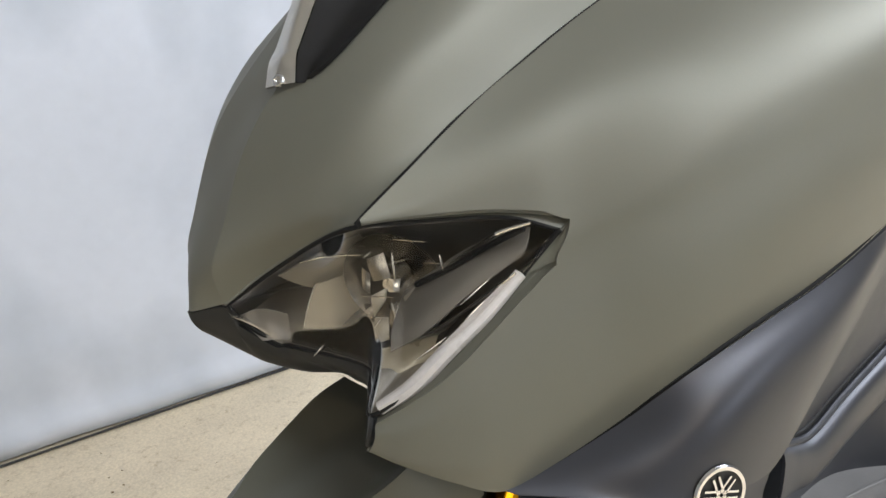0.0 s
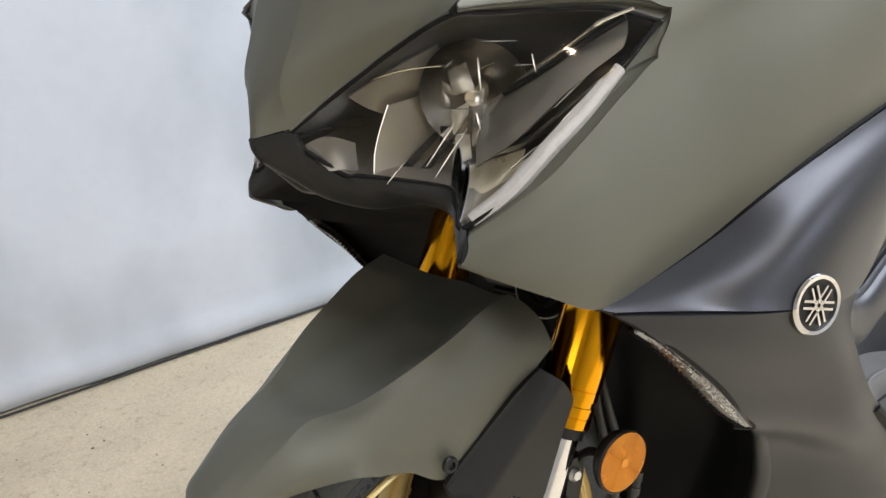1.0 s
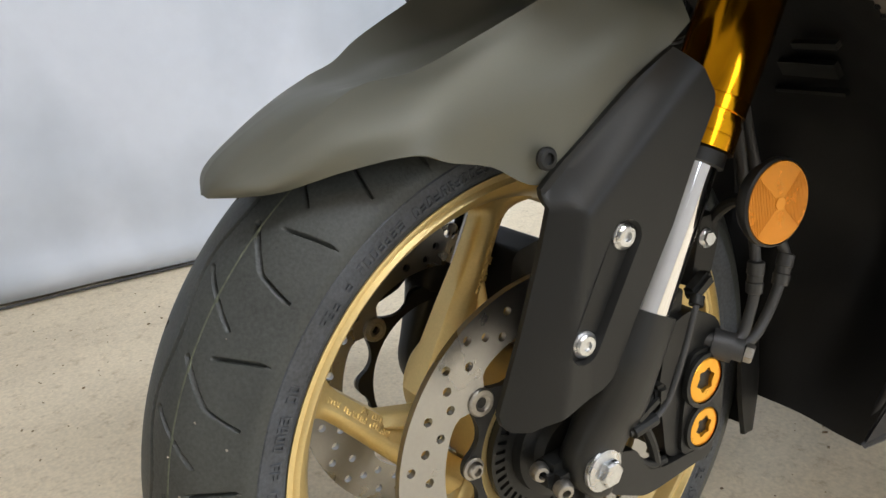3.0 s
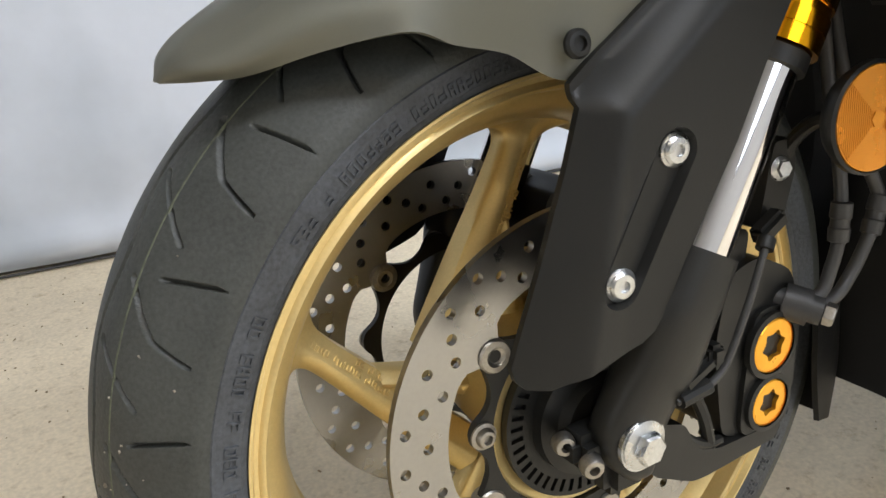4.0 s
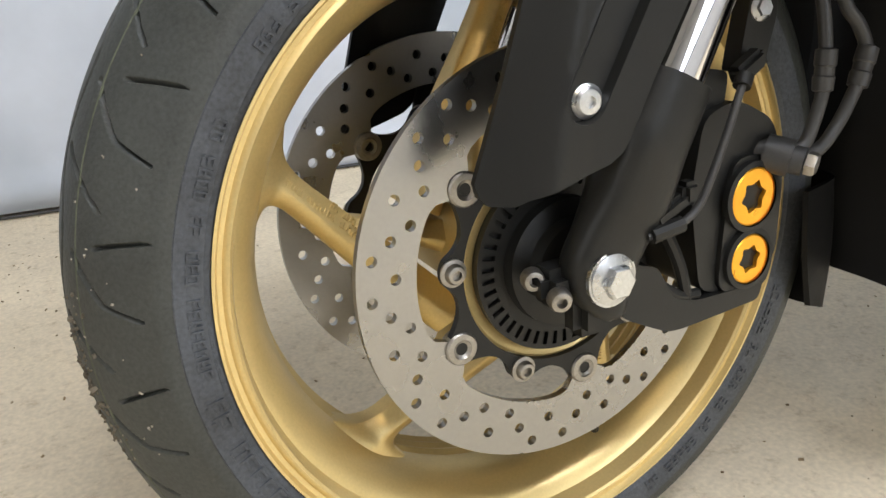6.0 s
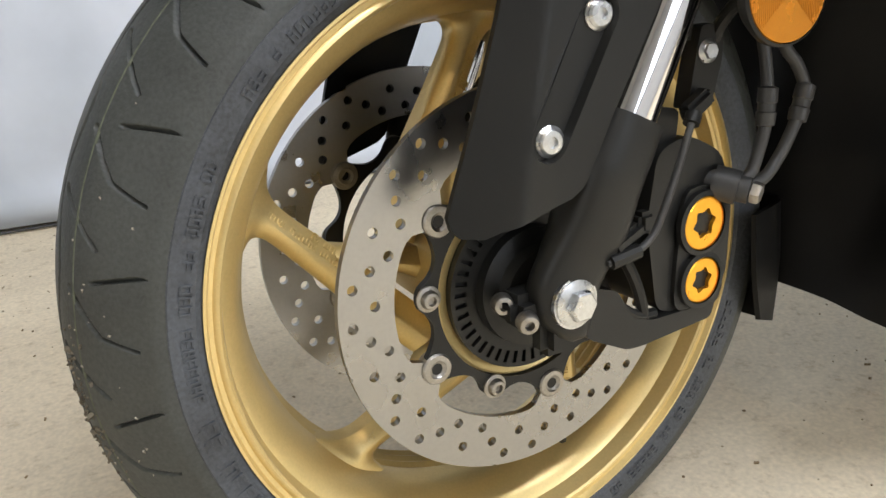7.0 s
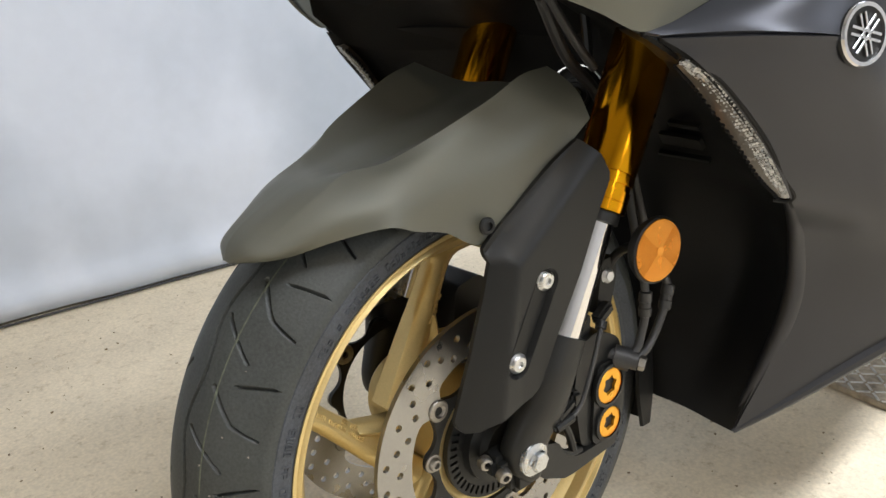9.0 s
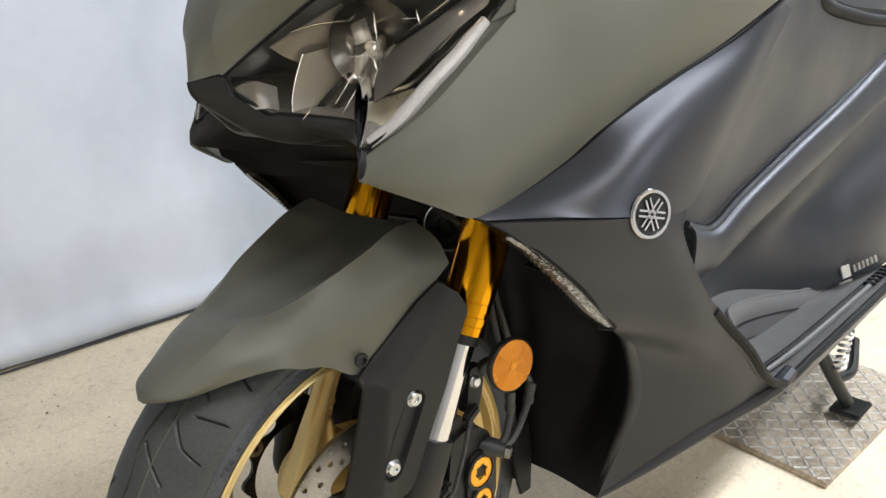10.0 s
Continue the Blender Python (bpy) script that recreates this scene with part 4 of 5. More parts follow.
# -- nose, side cowls, headlights, apron: the left side, then its mirror --
NOSE = [
    [(-0.111, 0, 0.753), (-0.104, 0, 0.785), (-0.086, 0, 0.822), (-0.065, 0, 0.862), (-0.044, 0, 0.892), (-0.014, 0, 0.928), (0.032, 0, 0.974), (0.095, 0, 1.034)],
    [(-0.090, -0.019, 0.758), (-0.096, -0.025, 0.790), (-0.083, -0.029, 0.823), (-0.065, -0.030, 0.864), (-0.045, -0.031, 0.895), (-0.014, -0.032, 0.928), (0.034, -0.034, 0.972), (0.100, -0.034, 1.031)],
    [(-0.063, -0.045, 0.785), (-0.067, -0.056, 0.810), (-0.058, -0.066, 0.838), (-0.044, -0.070, 0.870), (-0.024, -0.073, 0.900), (0.006, -0.076, 0.932), (0.055, -0.080, 0.970), (0.122, -0.080, 1.027)],
    [(-0.041, -0.090, 0.815), (-0.042, -0.097, 0.833), (-0.032, -0.104, 0.853), (-0.016, -0.110, 0.880), (0.008, -0.114, 0.908), (0.042, -0.118, 0.935), (0.092, -0.122, 0.965), (0.165, -0.124, 1.016)],
    [(-0.033, -0.133, 0.834), (-0.018, -0.136, 0.846), (-0.002, -0.138, 0.857), (0.024, -0.140, 0.874), (0.050, -0.142, 0.891), (0.103, -0.146, 0.920), (0.161, -0.150, 0.949), (0.256, -0.163, 0.993)],
]
NOSE_R = [[(x, -y, z) for x, y, z in l] for l in reversed(NOSE[1:])]
nose = part("nose_cowl", join(skin(NOSE_R, 60, 36, -0.003), skin([NOSE_R[-1], NOSE[0], NOSE[1]], 60, 12, -0.003), skin(NOSE[1:], 60, 36, -0.003)), OLIVE, scooter, "matte olive nose cowl", smooth=60)
STRIP_IN = [(-0.0322, -0.0297, 0.9135), (-0.0253, -0.0263, 0.9295), (-0.0163, -0.0243, 0.9406), (0.0048, -0.0203, 0.9749), (0.0176, -0.0183, 0.998)]
STRIP_OUT = [(-0.0196, -0.0497, 0.9185), (-0.0145, -0.0463, 0.9353), (-0.0097, -0.0443, 0.9426), (0.0114, -0.0383, 0.9742), (0.0256, -0.0353, 0.9969)]
RECESS = [(-0.0122, -0.0607, 0.9222), (-0.0036, -0.0668, 0.929), (0.0116, -0.0713, 0.9412), (0.0491, -0.0744, 0.971), (0.075, -0.0763, 0.9926)]
part("screen_strip", skin([[tuple(Vector(p) + Vector((-0.001, 0, 0.001))) for p in STRIP_IN], [(-0.0279, -0.0397, 0.917), (-0.0219, -0.0363, 0.9334), (-0.015, -0.0343, 0.9426), (0.0061, -0.0293, 0.9756), (0.0196, -0.0268, 0.9984)], STRIP_OUT], 30, 12, 0.003), SILVER, nose, "bright metal strip at the foot of the screen")
part("strip_screw", moved(socket_head(0.0052, 0.003, 0.5), along((-0.0280, -0.0395, 0.9205), (-0.75, -0.35, 0.55))), ZINC, nose)
part("screen_foot", skin([STRIP_OUT, [(-0.0129, -0.0542, 0.9183), (-0.0061, -0.0556, 0.9302), (0.0039, -0.0568, 0.9399), (0.0333, -0.0553, 0.9706), (0.0533, -0.0548, 0.9928)], RECESS], 30, 14, 0.003), WELL, nose, "dark recess beside the screen strip")

COWL = [
    [(-0.031, -0.1385, 0.837), (-0.016, -0.1405, 0.847), (0.01, -0.1445, 0.865), (0.036, -0.1465, 0.882), (0.072, -0.149, 0.904), (0.104, -0.1515, 0.92), (0.165, -0.156, 0.95), (0.26, -0.168, 0.992), (0.43, -0.178, 1.055)],
    [(-0.031, -0.139, 0.836), (-0.012, -0.146, 0.842), (0.018, -0.159, 0.853), (0.046, -0.172, 0.864), (0.078, -0.188, 0.878), (0.105, -0.2, 0.89), (0.17, -0.227, 0.918), (0.265, -0.255, 0.956), (0.435, -0.275, 1.015)],
    [(-0.031, -0.1395, 0.835), (-0.009, -0.151, 0.836), (0.024, -0.17, 0.836), (0.048, -0.186, 0.835), (0.07, -0.203, 0.832), (0.094, -0.2205, 0.827), (0.16, -0.26, 0.87), (0.262, -0.298, 0.915), (0.44, -0.33, 0.972)],
    [(-0.0412, -0.1492, 0.6916), (-0.0203, -0.1693, 0.7096), (0.0024, -0.184, 0.7284), (0.0296, -0.1954, 0.7536), (0.0542, -0.2048, 0.7768), (0.0849, -0.2201, 0.8018), (0.158, -0.268, 0.832), (0.262, -0.308, 0.872), (0.445, -0.336, 0.932)],
    [(-0.044, -0.152, 0.684), (-0.022, -0.176, 0.692), (0.008, -0.196, 0.706), (0.036, -0.209, 0.724), (0.064, -0.222, 0.744), (0.094, -0.237, 0.763), (0.162, -0.277, 0.794), (0.265, -0.311, 0.834), (0.45, -0.336, 0.895)],
    [(-0.047, -0.149, 0.674), (-0.03, -0.171, 0.668), (0, -0.195, 0.664), (0.03, -0.211, 0.668), (0.064, -0.226, 0.686), (0.102, -0.244, 0.71), (0.165, -0.276, 0.748), (0.275, -0.306, 0.794), (0.455, -0.331, 0.858)],
    [(-0.048, -0.145, 0.672), (-0.034, -0.164, 0.663), (-0.005, -0.188, 0.646), (0.026, -0.202, 0.631), (0.062, -0.215, 0.642), (0.11, -0.236, 0.668), (0.155, -0.262, 0.704), (0.285, -0.299, 0.76), (0.46, -0.325, 0.83)],
]
LENS_TOP = [(-0.087, -0.018, 0.756), (-0.061, -0.046, 0.782), (-0.040, -0.090, 0.812), (-0.032, -0.134, 0.831), (-0.009, -0.147, 0.831), (0.024, -0.166, 0.830), (0.056, -0.189, 0.828), (0.081, -0.211, 0.818)]
LENS_LOW = [(-0.080, -0.021, 0.741), (-0.059, -0.040, 0.7200), (-0.052, -0.047, 0.7195), (-0.022, -0.108, 0.7135), (-0.030, -0.128, 0.706), (-0.041, -0.146, 0.696), (0.001, -0.178, 0.736), (0.057, -0.199, 0.789)]
BEAK_LOW = [(-0.100, 0.0, 0.734), (-0.074, -0.014, 0.711), (-0.062, -0.024, 0.702), (-0.041, -0.044, 0.694), (-0.023, -0.080, 0.699), (-0.018, -0.109, 0.694), (-0.031, -0.129, 0.683), (-0.047, -0.146, 0.673)]
BEAK_TOP = [(-0.110, 0.0, 0.752), (-0.0885, -0.0175, 0.7555), (-0.0815, -0.020, 0.740), (-0.060, -0.039, 0.7190), (-0.053, -0.046, 0.7185), (-0.021, -0.107, 0.7125), (-0.030, -0.127, 0.7050), (-0.042, -0.1475, 0.6945)]


def between(a, b, f, push):
    """The line a fraction f from a to b, pushed forwards and to the left."""
    return [tuple(Vector(p).lerp(Vector(q), f) + Vector(push)) for p, q in zip(a, b)]


def headlight(mir, side):
    lens_lines = [LENS_TOP, between(LENS_TOP, LENS_LOW, 0.33, (-0.003, -0.002, 0.001)), between(LENS_TOP, LENS_LOW, 0.68, (-0.003, -0.002, 0)), LENS_LOW]
    tub = [LENS_TOP, between(LENS_TOP, LENS_LOW, 0.10, (0.045, 0.022, -0.004)), between(LENS_TOP, LENS_LOW, 0.5, (0.070, 0.030, 0.0)), between(LENS_TOP, LENS_LOW, 0.88, (0.050, 0.022, 0.004)), LENS_LOW]
    lamp = part("headlight", mir(skin(tub, 60, 30, 0.002)), SMOKE, scooter, "clear headlight with faceted chrome bowl and white light bar", smooth=50)
    lens = part("lens", mir(skin(lens_lines, 60, 20, 0.0012)), LENS, lamp, "clear polycarbonate lens", smooth=60)
    lens.visible_shadow = False
    # reflector bowl and the bulb in it
    axis = (-0.80, -0.52, -0.12)
    pr = [(0.006, 0.0)] + [(r, r * r * 13) for r in np.linspace(0.010, 0.040, 7)]
    bowl = moved(turned(pr, 48), along((0.024, -0.100, 0.776), axis))
    part("bowl", mir(bowl), BRIGHT, lamp, "smoked chrome reflector bowl", smooth=60)
    part("bulb_cap", mir(moved(turned([(0.0, 0.026), (0.006, 0.026), (0.0075, 0.022), (0.0075, 0.004), (0.004, 0.0)], 20), along((0.024, -0.100, 0.776), axis))), SILVER, lamp)
    part("inner_fin", mir(skin([[(-0.0320, -0.0615, 0.7690), (-0.0144, -0.0686, 0.7726), (0.0069, -0.0741, 0.7751)], [(-0.0376, -0.0572, 0.7515), (-0.0178, -0.0663, 0.7521), (0.0068, -0.0753, 0.7520)], [(-0.0422, -0.0543, 0.7337), (-0.0240, -0.0621, 0.7296), (-0.0011, -0.0699, 0.7237)], [(-0.0460, -0.0560, 0.7170), (-0.0332, -0.0581, 0.7106), (-0.0186, -0.0630, 0.7042)]], 24, 24, 0.0015)), HAZE, lamp, "curved smoked fin with a bright edge")
    part("fin_edge", mir(tube([(-0.0320, -0.0624, 0.7697), (-0.0379, -0.0577, 0.7517), (-0.0425, -0.0548, 0.7339), (-0.0463, -0.0565, 0.7163)], 0.0009, 6, 30)), SILVER, lamp)
    part("visor", mir(skin([[(-0.0518, -0.0417, 0.7776), (-0.0334, -0.0586, 0.7905), (-0.0178, -0.0751, 0.8020), (-0.0051, -0.0883, 0.8099)], [(-0.0395, -0.0437, 0.7685), (-0.0234, -0.0554, 0.7731), (-0.0071, -0.0698, 0.7836), (0.0070, -0.0840, 0.7961)], [(-0.0249, -0.0489, 0.7602), (-0.0119, -0.0561, 0.7648), (0.0042, -0.0671, 0.7730), (0.0157, -0.0779, 0.7840)]], 24, 12, 0.002)), HAZE, lamp, "smoked chrome visor strip")
    part("visor_edge", mir(tube([(-0.0410, -0.0586, 0.7889), (-0.0251, -0.0769, 0.7941), (-0.0092, -0.0960, 0.7955)], [0.0005, 0.0009, 0.0005], 6, 20)), SILVER, lamp)
    part("inner_panel", mir(skin([[(-0.0790, -0.0134, 0.7421), (-0.0644, -0.0261, 0.7484), (-0.0462, -0.0362, 0.7418)], [(-0.0744, -0.0221, 0.7326), (-0.0635, -0.0301, 0.7361), (-0.0473, -0.0371, 0.7301)], [(-0.0694, -0.0330, 0.7237), (-0.0598, -0.0379, 0.7239), (-0.0491, -0.0402, 0.7201)]], 16, 16, 0.002)), SMOKE, lamp)
    part("blade", mir(skin([[(-0.0346, -0.0532, 0.7072), (-0.0203, -0.0691, 0.7301), (-0.0020, -0.0840, 0.7510)], [(-0.0286, -0.0618, 0.7077), (-0.0160, -0.0752, 0.7305), (0.0010, -0.0885, 0.7503)]], 12, 4, 0.0015)), WELL, lamp)
    part("blade", mir(skin([[(-0.0245, -0.0705, 0.7113), (-0.0150, -0.0808, 0.7277), (-0.0001, -0.0888, 0.7415)], [(-0.0187, -0.0789, 0.7119), (-0.0108, -0.0868, 0.7280), (0.0028, -0.0933, 0.7408)]], 12, 4, 0.0015)), WELL, lamp)
    # bright facets round the bulb
    for corners, paint in (
        ([(-0.0072, -0.0997, 0.7919), (0.0037, -0.1075, 0.7967), (0.0029, -0.1170, 0.7791), (-0.0034, -0.1018, 0.7750)], BRIGHT),
        ([(-0.0087, -0.1033, 0.7645), (0.0019, -0.1105, 0.7702), (-0.0022, -0.1134, 0.7616), (-0.0069, -0.1027, 0.7470)], HAZE),
        ([(0.0002, -0.1136, 0.7774), (0.0092, -0.1194, 0.7780), (0.0050, -0.1223, 0.7694), (0.0022, -0.1113, 0.7686)], SILVER),
        ([(-0.0100, -0.0970, 0.7861), (-0.0047, -0.0988, 0.7799), (-0.0085, -0.1033, 0.7662), (-0.0091, -0.0948, 0.7689)], BRIGHT),
        ([(-0.0012, -0.1157, 0.7583), (0.0071, -0.1201, 0.7605), (0.0042, -0.1260, 0.7461), (-0.0005, -0.1138, 0.7381)], BRIGHT),
        ([(-0.0088, -0.1067, 0.7486), (-0.0004, -0.1120, 0.7474), (-0.0039, -0.1173, 0.7320), (-0.0101, -0.1026, 0.7253)], HAZE),
        ([(0.0061, -0.1245, 0.7661), (0.0154, -0.1294, 0.7733), (0.0119, -0.1337, 0.7623), (0.0084, -0.1240, 0.7514)], SMOKE),
        ([(0.0038, -0.1270, 0.7389), (0.0178, -0.1381, 0.7486), (0.0162, -0.1434, 0.7461), (0.0072, -0.1261, 0.7327)], SILVER),
        ):
        part("facet", mir(skin([corners[:2], [corners[3], corners[2]]], 4, 4, 0.0012)), paint, lamp)
    # thin silver bars modelled in place of bright reflections in the lamp
    for a, b, r in (
        ((0.0018, -0.1216, 0.8005), (0.0006, -0.1244, 0.7796), 0.0010),
        ((-0.0005, -0.1202, 0.7916), (0.0081, -0.1316, 0.7967), 0.0011),
        ((0.0012, -0.1255, 0.8116), (0.0150, -0.1456, 0.8110), 0.0006),
        ((-0.0104, -0.1016, 0.7947), (-0.0064, -0.1064, 0.7997), 0.0010),
        ((0.0136, -0.1434, 0.7951), (0.0209, -0.1540, 0.7953), 0.0005),
        ((0.0205, -0.1538, 0.8019), (0.0208, -0.1567, 0.7901), 0.0008),
        ((-0.0163, -0.1027, 0.7665), (-0.0016, -0.1238, 0.7672), 0.0006),
        ((-0.0249, -0.0915, 0.7269), (-0.0095, -0.1074, 0.7569), 0.0006),
        ((-0.0224, -0.0969, 0.7185), (-0.0051, -0.1147, 0.7530), 0.0006),
        ((-0.0030, -0.1225, 0.7639), (-0.0025, -0.1258, 0.7515), 0.0010),
        ((-0.0080, -0.1206, 0.7387), (0.0002, -0.1317, 0.7426), 0.0006),
        ((-0.0448, -0.0688, 0.7148), (-0.0348, -0.0799, 0.7305), 0.0006),
        ((-0.0000, -0.1427, 0.7225), (0.0159, -0.1615, 0.7423), 0.0008),
        ((0.0246, -0.1689, 0.7670), (0.0383, -0.1846, 0.7864), 0.0007),
        ((0.0161, -0.1499, 0.7649), (0.0186, -0.1515, 0.7747), 0.0005),
        ((0.0007, -0.1500, 0.7098), (0.0115, -0.1609, 0.7323), 0.0011),
        ((0.0093, -0.1623, 0.7187), (0.0247, -0.1788, 0.7460), 0.0008),
        ((0.0216, -0.1711, 0.7525), (0.0356, -0.1867, 0.7746), 0.0013),
        ):
        part("reflection_streak", mir(tube([a, tuple((Vector(a) + Vector(b)) / 2), b], [r * 0.4, r, r * 0.4], 6, 10)), SILVER, lamp)
    part("inner_wedge", mir(skin([[(0.012, -0.120, 0.766), (0.026, -0.142, 0.786), (0.046, -0.166, 0.806), (0.070, -0.194, 0.818)], [(-0.004, -0.124, 0.744), (0.012, -0.150, 0.764), (0.036, -0.172, 0.790), (0.064, -0.198, 0.810)], [(-0.010, -0.128, 0.728), (0.004, -0.152, 0.746), (0.030, -0.175, 0.776), (0.060, -0.197, 0.802)]], 30, 14, 0.002)), SMOKE, lamp)
    part("wedge_slot", mir(skin([[(0.0025, -0.1289, 0.7543), (0.0189, -0.1495, 0.7692), (0.0354, -0.1733, 0.7865)], [(0.0026, -0.1306, 0.7469), (0.0192, -0.1520, 0.7595), (0.0359, -0.1748, 0.7826)]], 16, 6, 0.0015)), WELL, lamp)
    part("chrome_trim", mir(tube([(-0.0014, -0.1305, 0.7367), (0.0115, -0.1497, 0.7431), (0.0209, -0.1628, 0.7540), (0.0481, -0.2010, 0.7929)], [0.0030, 0.0026, 0.0020, 0.0012], 8, 40)), SILVER, lamp)
    part("chrome_trim", mir(tube([(0.0255, -0.1571, 0.7948), (0.0344, -0.1698, 0.8047), (0.0465, -0.1878, 0.8192), (0.0577, -0.2074, 0.8278)], [0.0005, 0.0014, 0.0016, 0.0012], 8, 40)), SILVER, lamp)
    part("trim_gap", mir(tube([(0.0117, -0.1340, 0.7762), (0.0280, -0.1564, 0.7908), (0.0410, -0.1740, 0.8047), (0.0573, -0.2008, 0.8227)], 0.0024, 8, 40)), WELL, lamp)
    part("lower_tray", mir(skin([[(-0.0168, -0.1172, 0.7281), (0.0016, -0.1289, 0.7317), (0.0182, -0.1479, 0.7388)], [(-0.0164, -0.1183, 0.7093), (0.0034, -0.1286, 0.7120), (0.0170, -0.1448, 0.7286)], [(-0.0184, -0.1235, 0.6878), (-0.0023, -0.1369, 0.7011), (0.0157, -0.1563, 0.7323)]], 16, 12, 0.002)), CREAM, lamp, "bright pocket beside the light bar")
    part("tray_edge", mir(tube([(-0.0197, -0.1175, 0.7318), (-0.0203, -0.1201, 0.7157), (-0.0194, -0.1241, 0.7031), (-0.0201, -0.1259, 0.6893)], 0.0009, 6, 24)), SILVER, lamp)
    part("light_bar", mir(skin([[(-0.0355, -0.1455, 0.701), (-0.0168, -0.161, 0.7198), (0.005, -0.174, 0.7445), (0.0307, -0.1847, 0.7682), (0.0535, -0.1963, 0.7925)], [(-0.037, -0.149, 0.7), (-0.018, -0.165, 0.717), (0.004, -0.178, 0.741), (0.031, -0.189, 0.765), (0.055, -0.199, 0.791)], [(-0.035, -0.146, 0.698), (-0.014, -0.163, 0.714), (0.008, -0.177, 0.739), (0.034, -0.188, 0.763), (0.056, -0.198, 0.789)]], 40, 8, 0.004)), WHITE, lamp, "milky white light bar")
    strips = []
    for hole, glassy in ((COWL[2][:6], LENS_TOP[3:]), (COWL[3][:6], LENS_LOW[5:]), ([l[0] for l in NOSE[1:]], LENS_TOP[:4])):
        p, q = curve(hole, 14), curve(glassy, 14)
        mid = (p + q) / 2 + np.array([0.004, 0.003, 0])
        strips.append(skin([[tuple(x) for x in p], [tuple(x) for x in mid], [tuple(x) for x in q]], 30, 7, 0.002))
    edge = [[tuple(Vector(COWL[k][4]).lerp(Vector(COWL[k][5]), 0.86) + Vector((0.001, 0.001, 0))) for k in (2, 3)], [LENS_TOP[-1], LENS_LOW[-1]]]
    strips.append(skin([[l[0], tuple((Vector(l[0]) + Vector(l[1])) / 2), l[1]] for l in (edge[0], between(edge[0], edge[1], 0.5, (0.003, 0.002, 0)), edge[1])], 10, 6, 0.002))
    part("bezel", mir(join(*strips)), OLIVE, lamp)
    part("gasket", mir(join(tube(LENS_TOP, 0.0019, 8, 80), tube(LENS_LOW, 0.0019, 8, 80), tube([LENS_TOP[-1], LENS_LOW[-1]], 0.0022, 8, 6), tube([LENS_TOP[0], LENS_LOW[0]], 0.0022, 8, 6))), WELL, lamp)


APRON_TOP = [
    [(0.028, -0.203, 0.628), (0.062, -0.216, 0.638), (0.111, -0.238, 0.663), (0.152, -0.264, 0.698), (0.212, -0.286, 0.728), (0.288, -0.301, 0.754), (0.372, -0.308, 0.785)],
    [(0.031, -0.207, 0.627), (0.068, -0.236, 0.633), (0.112, -0.269, 0.650), (0.155, -0.291, 0.673), (0.209, -0.304, 0.696), (0.284, -0.310, 0.726), (0.384, -0.304, 0.780)],
    [(0.035, -0.212, 0.626), (0.076, -0.256, 0.625), (0.110, -0.282, 0.622), (0.150, -0.297, 0.617), (0.206, -0.302, 0.611), (0.272, -0.304, 0.667), (0.404, -0.302, 0.774)],
]
APRON = [
    [(0.035, -0.212, 0.626), (0.076, -0.256, 0.625), (0.110, -0.282, 0.622), (0.150, -0.297, 0.617), (0.206, -0.302, 0.611)],
    [(0.062, -0.232, 0.601), (0.100, -0.262, 0.592), (0.140, -0.286, 0.584), (0.172, -0.301, 0.582), (0.196, -0.305, 0.588)],
    [(0.115, -0.245, 0.548), (0.150, -0.268, 0.540), (0.180, -0.287, 0.536), (0.207, -0.302, 0.530), (0.232, -0.309, 0.527)],
    [(0.170, -0.248, 0.489), (0.198, -0.268, 0.484), (0.225, -0.286, 0.477), (0.250, -0.302, 0.472), (0.277, -0.311, 0.479)],
    [(0.236, -0.230, 0.435), (0.262, -0.250, 0.424), (0.285, -0.275, 0.414), (0.310, -0.300, 0.408), (0.335, -0.317, 0.416)],
    [(0.278, -0.210, 0.335), (0.302, -0.237, 0.333), (0.328, -0.266, 0.336), (0.358, -0.296, 0.340), (0.388, -0.318, 0.358)],
    [(0.278, -0.158, 0.181), (0.304, -0.198, 0.222), (0.334, -0.240, 0.265), (0.364, -0.280, 0.305), (0.400, -0.320, 0.343)],
]
INNER = [(0.035, -0.212, 0.626), (0.062, -0.232, 0.601), (0.115, -0.245, 0.548), (0.170, -0.248, 0.489), (0.236, -0.230, 0.435), (0.278, -0.210, 0.335), (0.278, -0.158, 0.181)]


